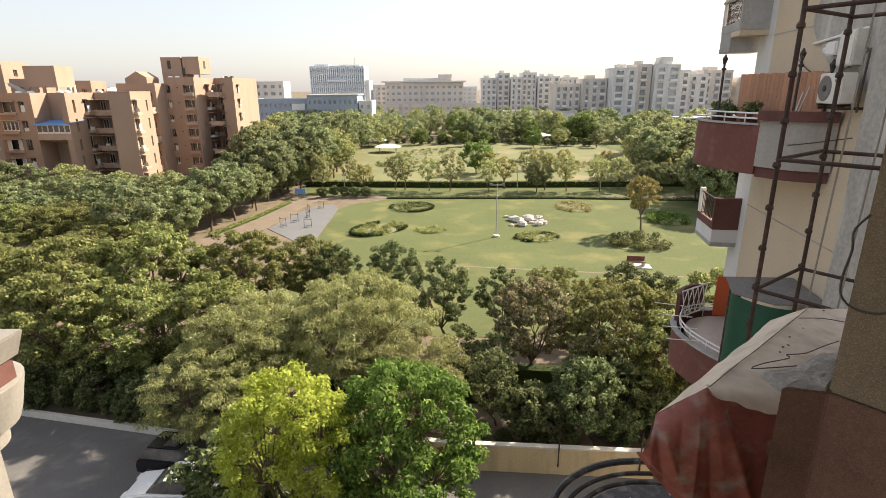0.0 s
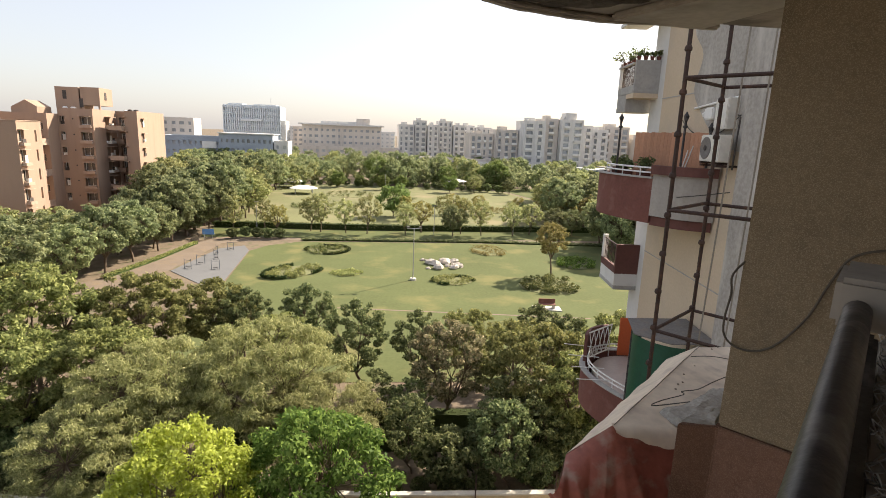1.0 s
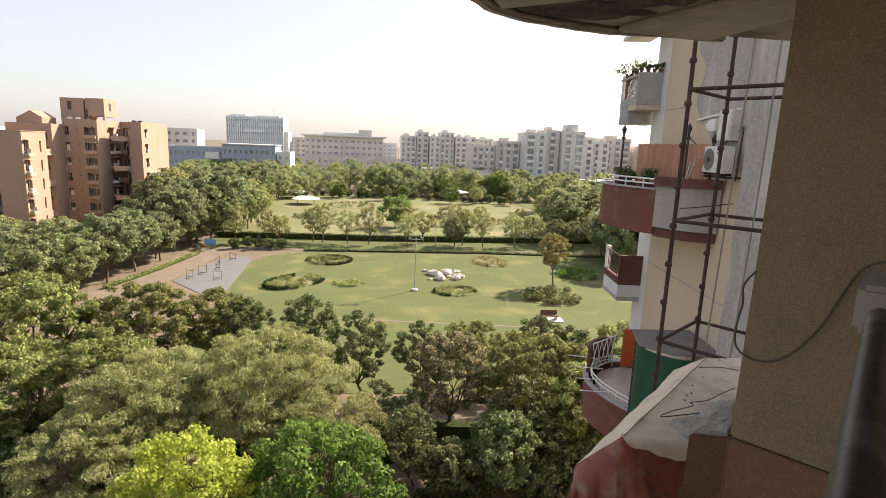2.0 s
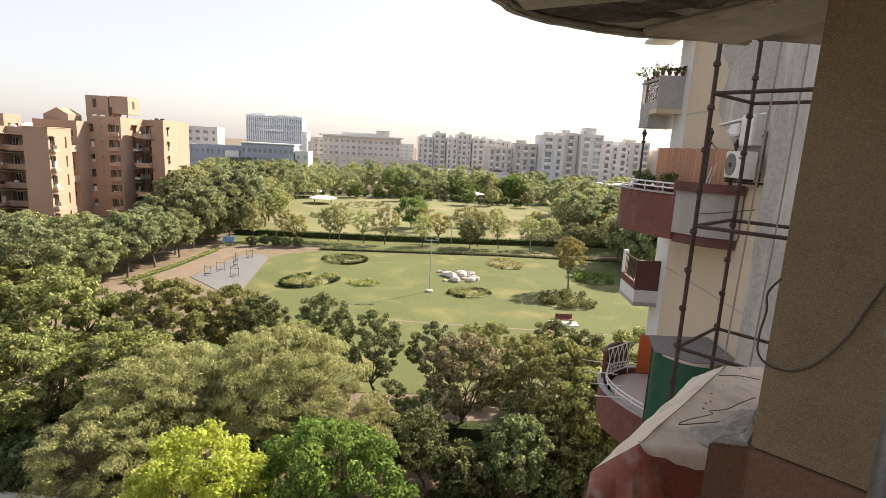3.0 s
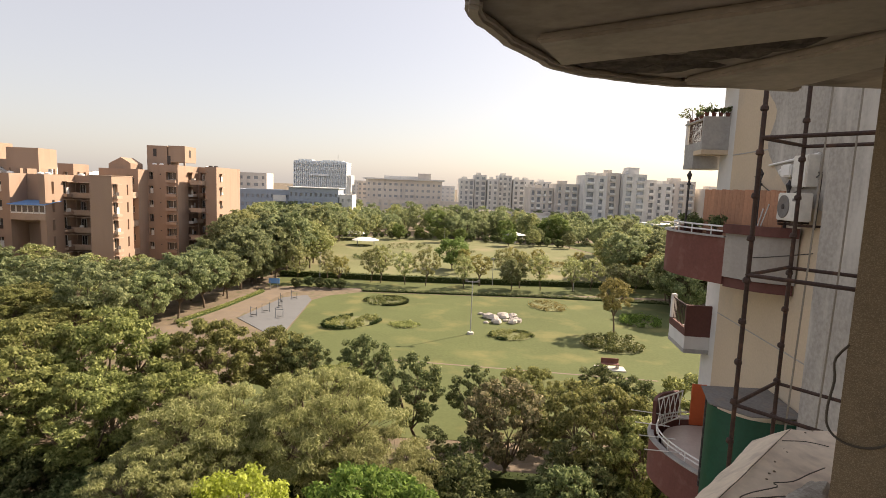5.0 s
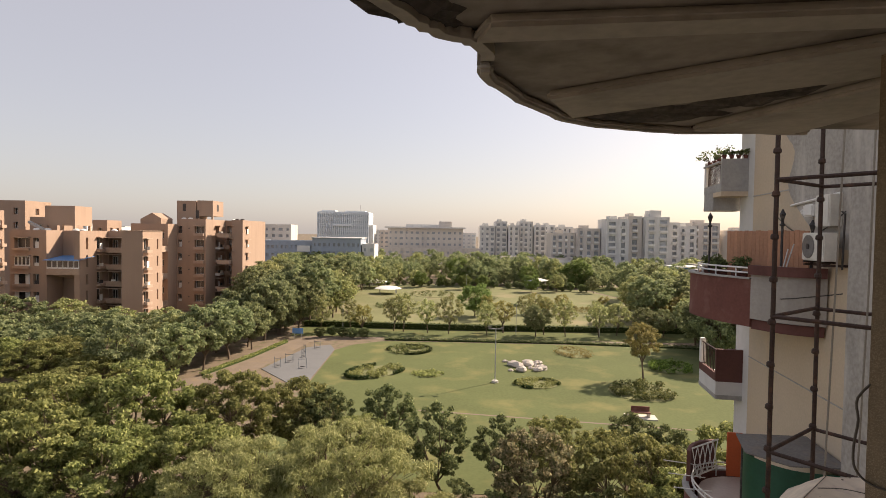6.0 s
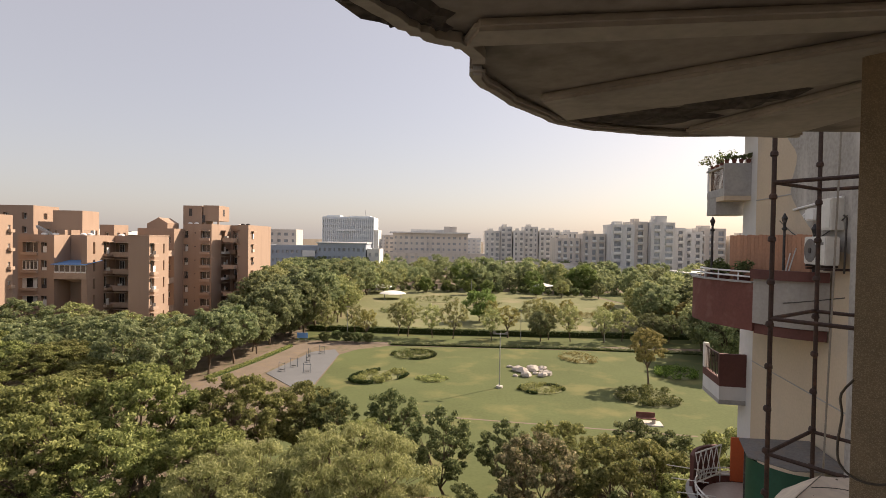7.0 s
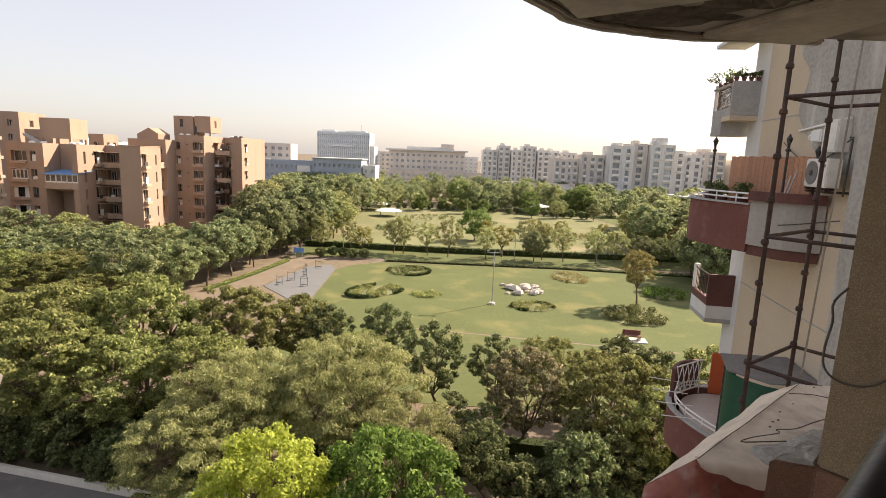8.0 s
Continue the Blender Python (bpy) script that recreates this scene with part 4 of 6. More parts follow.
    for x, y in ((-71.3, 97.2), (-68.6, 97.2), (-66.3, 97.2), (-66.3, 101.4)):
        part("column", Form().box(x - 0.2, x + 0.2, y - 0.2, y + 0.2, 16.9, 18.6), M_TERRA, b)
    part("roof_stair", Form().add([(-74.0, 96.2, 18.9), (-70.2, 96.2, 16.95), (-70.2, 96.2, 17.4), (-74.0, 96.2, 19.35), (-74.0, 96.95, 18.9), (-70.2, 96.95, 16.95), (-70.2, 96.95, 17.4), (-74.0, 96.95, 19.35)],
                                  [(0, 1, 2, 3), (7, 6, 5, 4), (0, 4, 5, 1), (1, 5, 6, 2), (2, 6, 7, 3), (3, 7, 4, 0)]), M_GREYW, b)
    for x in (-70.2, -64.0, -60.5, -58.3, -65.2, -72.3):
        part("water_tank", Form().lathe([(0.5, 0), (0.55, 0.5), (0.5, 0.95), (0.25, 1.1)], (x, 99.5 if x > -62 else 96.0, 16.95), 10), M_WHITE, b, smooth=True)
    return b


def terracotta_b():
    b = thing("apartment_block", "tall terracotta apartment block with a rooftop stair tower", "apartment building", group="terracotta blocks")
    h, top = 3.07, 20.6
    fl = [top - 0.8 - (6 - s) * h for s in range(6)]
    block(b, -59.0, -52.6, 120, 130.7, top, 6, [(0.7, 0.9), (5.0, 2.1)], [(6.3, 1.9)], M_TERRA, h, parapet=0.8, deep=0.9, sill=0.7, tall_=1.6)
    block(b, -52.59, -45.81, 130.71, 140, top, 6, [(1.2, 1.2), (3.2, 1.2)], [], M_TERRA, h, parapet=0.8, deep=0.6, sill=0.3, tall_=2.2, frames=False)
    part("recess_wall", Form().box(-52.4, -46.0, 131.312, 131.5, 0.5, top - 1.1), M_TERRA, b)
    window_set(b, (-52.59, 130.71, 0), (1, 0, 0), (0, -1, 0), [(u, u + 0.7, z + 0.6, z + 2.1) for z in fl for u in (0.8, 2.9)], 0.59)
    block(b, -48.3, -45.8, 124, 133, top, 6, [], [(2.7, 1.2)], M_TERRA, h, parapet=0.8, deep=0.5, sill=0.7, tall_=1.6)
    for s in range(6):
        part("ledge", Form().box(-55.1, -52.9, 119.5, 119.99, fl[s] + 0.1, fl[s] + 0.68), M_TERRA2, b)
        part("hood", Form().box(-55.1, -52.9, 119.4, 119.99, fl[s] + 2.35, fl[s] + 2.45), M_TERRA2, b)
        clutter(b, -58.3, 120.4, fl[s] + 0.72, 0, s)
        part("ledge", Form().box(-52.59, -51.6, 125.2, 127.6, fl[s] + 0.05, fl[s] + 0.6), M_TERRA2 if s % 2 else M_PALE, b)
        part("hood", Form().box(-52.59, -51.4, 125.0, 127.8, fl[s] + 2.4, fl[s] + 2.52), M_TERRA2, b)
        clutter(b, -52.0, 126.0, fl[s] + 0.61, 90, s)
        clutter(b, -52.0, 127.2, fl[s] + 0.61, 90, s + 1)
        terrace(b, -51.0, -48.4, 122.4, 124.0, fl[s] - 0.2) if s % 2 else terrace(b, -52.5, -50.6, 128.6, 130.6, fl[s])
        part("slab", Form().box(-48.29, -47.8, 123.2, 123.99, fl[s] + 2.6, fl[s] + 2.7), M_TERRA2, b)
        part("hood", Form().box(-45.79, -45.1, 125.9, 127.6, fl[s] + 2.35, fl[s] + 2.45), M_TERRA2, b)
        clutter(b, -45.6, 126.7, fl[s] + 0.7, 90, s + 2)
        part("vent", Form().lathe([(0.14, 0), (0.14, 0.05)], sides=8), M_DARK, b, at=pose(-56.3, 119.98, fl[s] + 1.8, 90, 0, 0))
    part("stair_tower", Form().box(-61.0, -56.6, 124, 130, 20.6, 24.9), M_TERRA, b)
    part("stair_tower", Form().box(-56.3, -52.7, 124, 130, 21.4, 25.0), M_TERRA, b)
    for x, z in ((-59.5, 22.5), (-56.45, 21.0)):
        part("opening", Form().box(x - 0.12, x + 0.6, 123.96, 123.99, z, z + 1.7), M_DARK, b)
    part("opening", Form().box(-52.69, -52.66, 126.2, 127.2, 22.6, 24.2), M_DARK, b)
    part("column", Form().box(-56.2, -55.8, 124.1, 124.5, 19.8, 21.4), M_TERRA, b)
    part("column", Form().box(-53.1, -52.75, 124.1, 124.5, 19.8, 21.4), M_TERRA, b)
    for x in (-58.4, -56.9, -51.3, -50.4, -47.8, -46.6):
        part("water_tank", Form().lathe([(0.5, 0), (0.55, 0.5), (0.5, 0.95), (0.25, 1.1)], (x, 126 if x > -49 else (122 if x < -55 else 133), 19.85), 10), M_DARK if x > -49 else M_WHITE, b, smooth=True)
    return b


def terracotta_c():
    b = thing("apartment_block", "sunlit plain end wall of a terracotta block", "apartment building", group="terracotta blocks")
    block(b, -84, -69.9, 78.0, 86, 20.8, 6, [], [(7.3, 0.5)], M_TERRA, 3.0)
    for s in range(6):
        part("ledge", Form().box(-69.89, -69.4, 85.0, 85.9, 3.0 + s * 3.0, 3.5 + s * 3.0), M_TERRA2, b)
    return b


def terracotta_d():
    b = thing("apartment_block", "stepped terracotta block behind the front row", "apartment building", group="terracotta blocks")
    block(b, -112, -89.0, 115, 122.7, 23.9, 7, [(12, 1.0), (17, 1.2), (21, 1.0)], [(3.5, 1.1)], M_TERRA, 3.0, deep=0.6)
    block(b, -86.5, -80.6, 113, 117, 20.4, 6, [(2, 1.0), (4.6, 1.2)], [(2, 1.0)], M_TERRA, 3.0, deep=0.6)
    block(b, -80.5, -78.6, 110, 118, 21.6, 6, [], [], M_TERRA, 3.0)
    block(b, -71.4, -68.4, 110, 115, 19.9, 6, [(1.5, 0.9)], [(1.5, 0.9), (3.6, 0.9)], M_TERRA, 3.0, deep=0.5)
    return b


terracotta_a(), terracotta_b(), terracotta_c(), terracotta_d()
link = thing("apartment_block", "recessed terracotta wing with projecting balconies", "apartment building", group="terracotta blocks")
block(link, -67, -59.01, 116, 126, 19.4, 6, [(3.2, 1.6), (6.4, 1.6)], [], M_TERRA, 3.0, deep=1.0, sill=0.3, tall_=2.2, frames=False)
part("recess_wall", Form().box(-66.8, -59.2, 117.012, 117.2, 0.5, 18.2), M_TERRA, link)
window_set(link, (-67, 116, 0), (1, 0, 0), (0, -1, 0), [(u, u + 0.8, 1.0 + 3.0 * k + 0.2, 1.0 + 3.0 * k + 1.6) for k in range(1, 6) for u in (2.6, 6.0)], 0.99)
part("roof_gable", Form().add([(-65.5, 117, 19.41), (-61, 117, 19.41), (-61, 117, 20.6), (-63, 117, 21.8), (-65.5, 117, 20.4), (-65.5, 122, 19.41), (-61, 122, 19.41), (-61, 122, 20.6), (-63, 122, 21.8), (-65.5, 122, 20.4)],
                              [(0, 1, 2, 3, 4), (9, 8, 7, 6, 5), (0, 5, 6, 1), (1, 6, 7, 2), (2, 7, 8, 3), (3, 8, 9, 4), (4, 9, 5, 0)]), M_TERRA, link)
for s in range(3):
    terrace(link, -62.2, -59.05, 111.6, 116, 1.6 + s * 5.9, M_TERRA2, 1.25)


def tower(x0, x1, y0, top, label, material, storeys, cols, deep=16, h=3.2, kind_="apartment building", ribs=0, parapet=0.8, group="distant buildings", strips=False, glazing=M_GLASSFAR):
    """A far building with rows of real openings; ribs between them, or deep shaded strips with balconies."""
    b = thing("far_building", label, kind_, group=group)
    w = x1 - x0
    cs = [((k + 0.5) * w / cols, w / cols * (0.34 + 0.26 * ((k * 7 + int(abs(x0))) % 3) / 2)) for k in range(cols)]
    block(b, x0, x1, y0, y0 + deep, top, storeys, cs, [], material, h, parapet=parapet, frames=False, deep=0.6 if strips else 0.35, sill=0.35 if strips else 0.95, tall_=2.2 if strips else 1.4)
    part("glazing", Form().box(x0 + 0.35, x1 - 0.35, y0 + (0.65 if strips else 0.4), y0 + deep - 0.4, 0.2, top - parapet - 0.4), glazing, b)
    for k in range(ribs + 1):
        x = x0 + w * k / max(1, ribs)
        part("rib", Form().box(x - 0.22, x + 0.22, y0 - 0.7, y0 - 0.003, 2, top - 0.6), material, b) if ribs else None
    if strips:
        for k, (u, cw) in enumerate(cs):
            for s in range(storeys):
                z = top - parapet - (storeys - s) * h
                if z > 3 and (k + s) % 4:
                    part("balcony", Form().box(x0 + u - cw / 2 - 0.1, x0 + u + cw / 2 + 0.1, y0 - 0.6, y0 - 0.004, z + 0.1, z + 1.0), M_PALE if (k + s) % 3 else M_WHITE, b)
        part("roof_room", Form().box(x0 + w * 0.2, x0 + w * 0.55, y0 + 3, y0 + 8, top - 0.79, top + 1.4), material, b)
    return b


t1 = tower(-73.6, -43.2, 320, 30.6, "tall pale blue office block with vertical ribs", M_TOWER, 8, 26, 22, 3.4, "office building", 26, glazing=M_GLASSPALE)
part("rooftop", Form().box(-72, -64, 324, 334, 30.6, 31.6), M_TOWER, t1)
part("rooftop", Form().box(-58, -46, 324, 334, 30.6, 31.4), M_TOWER, t1)
part("sign_band", Form().box(-64, -53, 318.6, 319.2, 22.0, 23.2), M_TOWER, t1)
part("side_bay", Form().box(-43.19, -40.6, 322, 338, 0, 23), M_PALE, t1)
part("mast", Form().tube([(-49, 326, 31.4), (-49, 326, 35)], 0.15, 6), M_STEEL, t1)
t2 = tower(-78, -55, 232, 14.3, "blue-grey office wing with window bands", M_BLUEGREY, 3, 11, 14, 3.6, "office building")
part("sign_panel", Form().box(-62.0, -56.5, 231.7, 231.98, 9.6, 12.2), M_WHITE, t2, "two plain white roof sign panels")
t3 = tower(-54.6, -34, 228, 15.6, "blue-grey office building with a pale roof edge", M_BLUEGREY, 3, 10, 16, 3.6, "office building")
part("roof_edge", Form().box(-55, -33.4, 227.4, 244, 15.61, 16.0), M_WHITE, t3)
t4 = tower(-33.6, -28.2, 229, 13.4, "white stair tower of the office building", M_PALE, 3, 2, 14, 3.4, "office building")
t5 = tower(-33, 14, 335, 21.5, "long beige institutional building with a flat overhanging roof", M_BEIGE, 4, 14, 20, 3.6, "office building")
part("roof_slab", Form().box(-35, 15.5, 333, 356, 21.55, 22.4), M_PALE, t5)
part("lift_tower", Form().box(-1, 7, 336, 344, 22.4, 26.0), M_BEIGE, t5)
part("upper_hall", Form().box(-22, 0, 337, 350, 22.4, 24.0), M_PALE, t5)
tower(-46, 24, 322, 9.5, "low beige building before the long hall", M_BEIGE, 2, 20, 10, 3.4)
for x0, x1, top, cols in [(24.4, 33.5, 23.8, 3), (34.2, 41.4, 26.6, 2), (42.0, 48.5, 24.2, 2), (49.0, 57.4, 26.8, 3), (58.0, 65.0, 24.6, 2)]:
    t = tower(x0, x1, 330 + (2.5 if top > 25 else 0), top, "pale grey apartment tower in the distance", M_PALE, 7, cols, 14, 3.1, strips=True)
for x0, x1, y0, top, cols in [(66, 74, 345, 25.0, 2), (74.5, 84, 340, 24.0, 3)]:
    tower(x0, x1, y0, top, "hazy grey apartment slab far away", M_PALE, 7, cols, 14, 3.1, strips=True)
for x0, x1, y0, top, cols, st in [(52, 63, 250, 19.6, 4, 5), (63.2, 73.6, 246, 21.8, 3, 6), (74, 84, 238, 26.0, 2, 7), (84.4, 91, 241, 27.5, 1, 8), (91.4, 102, 238, 27.2, 2, 7), (102.6, 111, 248, 25.2, 2, 7),
                                  (111.6, 120, 250, 23.6, 2, 6), (120.5, 134, 256, 25.4, 3, 7), (136, 150, 250, 22, 4, 6)]:
    t = tower(x0, x1, y0, top, "beige grey apartment block with stained walls and balconies", M_BEIGE if cols != 2 else M_PALE, st, cols, 14, 3.1, strips=True)
part("lift_tower", Form().box(94, 99, 240, 246, 27.2, 30.2), M_PALE, t)
tower(28, 64, 238, 8.4, "low weathered housing row behind the park trees", M_BEIGE, 2, 14, 10, 3.0)
tower(46, 76, 222, 7.5, "low grey housing row behind the park trees", M_PALE, 2, 12, 10, 3.0)
shed = thing("market_shed", "low market sheds with blue walls and pale sheet roofs", "shed")
part("wall", Form().box(80, 89, 176, 186, 0, 8.2), M_BLUE, shed)
part("wall", Form().box(89.2, 112, 180, 192, 0, 7.6), M_PALE, shed)
part("roof", Form().box(78.5, 90.5, 174.5, 187, 8.25, 8.5), M_PALE, shed)
part("roof", Form().box(89, 113, 179, 193, 8.6, 8.85), M_SHEET, shed)
part("door", Form().box(83, 85, 175.9, 175.98, 5.5, 7.4), M_GLASS, shed)
# the hazy town at the horizon, one block after another
for k in range(78):
    x = -420 + k * 11.5 + rows.uniform(-4, 4)
    y = rows.uniform(380, 560)
    w, hgt = rows.uniform(11, 22), rows.uniform(16, 23) if x < -40 or x > 70 else rows.uniform(15.5, 19.5)
    if -160 < x < -76:
        y, hgt = rows.uniform(250, 340), rows.uniform(17, 23)
    tower(x, x + w, y, hgt, "pale town building near the horizon", rows.choice([M_PALE, M_BEIGE, M_BEIGE, M_PALE]), max(2, int(hgt / 3.4)), max(2, int(w / 3.2)), 12, 3.2)


# ---- the neighbouring flats: local x runs along the facade away from the viewer, y outwards, z up ----
FAC = pose(6.4 * math.cos(radians(10)), -6.4 * math.sin(radians(10)), 0, 0, 0, 80)
flats = thing("apartment_facade", "cream painted apartment facade with weather stains", "apartment building", FAC, kind="structure")
part("wall", Form().box(5.0, 17.12, -0.4, 0.0, 0, 27), M_CREAM, flats, bevel=0.02)
# End return of the wall, coloured paler to stand for its sunlit face.
part("wall_edge", Form().box(17.13, 18.25, -0.45, -0.03, 0, 27), M_PALE, flats, "corner column with its sunlight put into a paler colour", bevel=0.02)
part("pilaster", Form().box(9.6, 11.6, 0.004, 0.30, 0, 27), M_MOTTLED, flats, "grey cement pilaster", bevel=0.02)
part("back_wall", Form().box(5.0, 18.2, -9, -0.46, 0, 27), M_CREAM, flats)
for z in (8.4, 11.6, 14.6, 19.35, 22.4):
    part("plaster_joint", Form().box(12.11, 17.1, 0.001, 0.012, z, z + 0.03), M_GREYW, flats)
patch = Form()
outline = [(12.12, 17.9), (13.2, 18.1), (14.4, 18.9), (14.9, 19.5), (14.6, 20.3), (15.3, 21.1), (15.0, 22.6), (12.12, 22.6)]
for y_ in (0.002, 0.013):
    patch.v += [(x_, y_, z_) for x_, z_ in arc_line(outline, 4)]
n_ = len(patch.v) // 2
patch.f = [tuple(range(n_)), tuple(range(2 * n_ - 1, n_ - 1, -1))] + [(k, (k + 1) % n_, n_ + (k + 1) % n_, n_ + k) for k in range(n_)]
part("plaster_patch", patch, M_MOTTLED, flats, "unpainted grey plaster patch")


ROUND = [(12.95, 0.0), (13.2, 0.62), (13.85, 1.12), (14.5, 1.5), (15.3, 1.8), (16.1, 1.82), (16.9, 1.45), (17.3, 0.8), (17.35, 0.02)]
edge_b = arc_line(ROUND, 5)


def round_balcony(z, label, group, beige):
    """A rounded cantilever balcony with a plastered parapet, coping and a bent tube rail."""
    b = thing("balcony", label, "balcony", FAC, group)
    part("slab", Form().prism(edge_b[::-1], z, z + 0.2), M_GREYW, b, bevel=0.02)
    inset = [(x + (15.2 - x) * 0.02, y - 0.004) for x, y in edge_b]
    k = 11
    if beige:
        part("parapet", Form().band(edge_b[:k], 0.14, z + 0.22, z + 1.28), M_PARA, b, "grey-white plastered parapet")
        part("coping", Form().band([(x - 0.02, y + 0.03) for x, y in edge_b[:k]], 0.22, z + 1.281, z + 1.50), M_MAROON, b, "maroon painted coping")
        part("lower_band", Form().band([(x - 0.01, y + 0.02) for x, y in edge_b[:k]], 0.05, z - 0.03, z + 0.2), M_MAROON, b)
    else:
        part("parapet", Form().band(edge_b[:k], 0.14, z + 0.22, z + 1.0), M_REDP, b)
    part("parapet", Form().band(edge_b[k - 1:], 0.14, z + 0.02, z + 1.16), M_REDP, b, "faded red plastered parapet")
    part("coping", Form().band([(x, y + 0.02) for x, y in edge_b[k - 1:]], 0.18, z + 1.161, z + 1.2), M_GREYW, b)
    top = z + (1.42 if beige else 1.42)
    for dz in (0.0, -0.12):
        part("rail", Form().tube([(x, y - 0.06, top + dz) for x, y in (edge_b[k - 1:-3] if beige else edge_b[2:-3])], 0.022, 8), M_WHITE, b, smooth=True)
    for i in range(k - 1 if beige else 3, len(edge_b) - 3, 4):
        part("rail_post", Form().tube([(edge_b[i][0], edge_b[i][1] - 0.06, z + 1.0), (edge_b[i][0], edge_b[i][1] - 0.06, top)], 0.018, 6), M_WHITE, b)
    return b


round_balcony(15.98, "rounded balcony with red and grey parapet and white rail", "rounded balconies", True)
lowb = round_balcony(9.85, "rounded balcony with faded red parapet and bent tube rail", "rounded balconies", False)
part("floor", Form().prism([(x + (15.2 - x) * 0.06, max(0.004, y - 0.2)) for x, y in edge_b][::-1], 10.06, 10.9), M_TILE, lowb, "pinkish tiled floor")
part("end_panel", Form().band(edge_b[26:36], 0.1, 11.052, 11.95), M_MAROON, lowb, "maroon curved end panel")


def box_balcony(z0, z1, label, grey, bars):
    b = thing("balcony", label, "balcony", FAC, "box balconies")
    near, far_, out_ = 17.6, 19.3, 0.74
    mid = z0 + 0.55
    part("slab", Form().box(near + (0.74 if grey else 0.0), far_, -0.2, out_, z0, z0 + 0.14), M_GREYW, b, bevel=0.01)
    if grey:
        part("sill_slab", Form().box(near, near + 0.739, -0.2, out_, mid - 0.14, mid), M_CREAM, b, "cream soffit")
    part("apron", Form().box(near + (0.75 if grey else 0.01), far_ - 0.01, -0.2, out_ - 0.01, z0 + 0.141, mid), M_PALE if not grey else M_GREYW, b)
    part("parapet", Form().box(near, near + 0.12, -0.2, out_, mid + 0.002, z1), M_GREYW if grey else M_MAROON, b, bevel=0.012)
    part("kerb", Form().box(near + 0.122, far_, out_ - 0.12, out_, mid + 0.002, mid + 0.25), M_GREYW if grey else M_MAROON, b, bevel=0.01)
    part("post", Form().box(far_ - 0.16, far_, out_ - 0.16, out_ + 0.002, mid + 0.25, z1 + 0.06), M_PALE, b, bevel=0.01)
    part("handrail", Form().tube([(near + 0.1, out_ - 0.06, z1 - 0.05), (far_ - 0.1, out_ - 0.06, z1 - 0.05)], 0.025, 6), M_RUST, b)
    for k in range(bars):
        x = near + 0.25 + k * (far_ - near - 0.5) / (bars - 1)
        part("baluster", Form().tube([(x, out_ - 0.06, mid + 0.25), (x, out_ - 0.06, z1 - 0.06)], 0.012, 5), M_RUST, b)
    return b


box_balcony(19.0, 20.55, "small grey box balcony with plants along its rim", True, 15)
box_balcony(13.12, 14.68, "small box balcony with maroon parapet and iron balusters", False, 9)

shade = thing("sunshade", "thin concrete sunshade above the grey balcony", "sunshade", FAC)
part("slab", Form().box(17.13, 19.3, -0.029, 0.85, 21.75, 21.87), M_PALE, shade, bevel=0.01)

# things on the rounded balcony
screen = thing("wooden_screen", "reddish wooden plank screen standing on the balcony", "screen", FAC @ pose(13.5, 0.12, 16.19, 0, 0, math.degrees(math.atan2(0.8, 2.9))))
for k in range(20):
    part("plank", Form().box(k * 0.15, k * 0.15 + 0.142, -0.012, 0.012, 0, 2.12 + 0.01 * (k % 3)), M_WOOD, screen)
for z in (0.5, 1.6):
    part("batten", Form().box(0, 2.99, -0.05, -0.013, z, z + 0.07), M_WOOD, screen)


def outdoor_unit(x, y, z, w, h, label):
    u = thing("air_conditioner", label, "air conditioner", FAC @ pose(x, y, z), "outdoor units")
    part("casing", Form().box(-w / 2, w / 2, -0.14, 0.14, 0, h), M_AC, u, bevel=0.02)
    ring = Form()
    ring.lathe([(h * 0.42, 0), (h * 0.42, 0.012), (h * 0.37, 0.02), (h * 0.30, 0.006)], sides=24)
    ring.v = [(xx + w * 0.18, 0.141 + zz, yy + h * 0.5) for xx, yy, zz in ring.v]
    part("fan_guard", ring, M_SHEET, u, smooth=True)
    hub = Form()
    hub.lathe([(h * 0.10, 0), (h * 0.10, 0.024), (h * 0.05, 0.03)], sides=12)
    hub.v = [(xx + w * 0.18, 0.141 + zz, yy + h * 0.5) for xx, yy, zz in hub.v]
    part("fan_hub", hub, M_DARK, u)
    part("badge", Form().box(-w * 0.42, -w * 0.22, 0.141, 0.146, h * 0.7, h * 0.8), M_SHEET, u)
    for s in (-1, 1):
        part("foot", Form().box(s * w * 0.35 - 0.03, s * w * 0.35 + 0.03, -0.16, 0.16, -0.05, -0.001), M_RUST, u)
    return u


outdoor_unit(12.55, 0.36, 17.66, 0.9, 0.6, "cream outdoor air conditioner unit on a bracket")
svc = thing("service_box", "cream metal service box fixed to the wall", "meter box", FAC @ pose(12.7, 0.1, 18.4))
part("casing", Form().box(-0.3, 0.3, -0.099, 0.16, 0, 0.68), M_AC, svc, bevel=0.015)
part("door", Form().box(-0.26, 0.26, 0.161, 0.175, 0.04, 0.64), M_AC, svc)
part("pipe", Form().tube([(-0.45, 0.0, 0.3), (-0.6, 0.02, 0.25), (-0.62, 0.05, -0.9)], 0.02, 6), M_CABLE, svc)
br = thing("wall_bracket", "rusty steel bracket under the outdoor units", "bracket", FAC)
part("arm", Form().box(12.1, 12.16, 0.001, 0.5, 17.55, 17.6), M_RUST, br)
part("arm", Form().box(12.85, 12.91, 0.001, 0.5, 17.55, 17.6), M_RUST, br)
part("arm", Form().box(12.17, 12.84, 0.3, 0.36, 17.55, 17.6), M_RUST, br)
horn = thing("satellite_box", "white weatherproof junction box on the wall", "junction box", FAC @ pose(13.35, 0.14, 18.75))
part("body", Form().box(-0.22, 0.22, -0.139, 0.12, -0.12, 0.16), M_WHITE, horn, bevel=0.03)
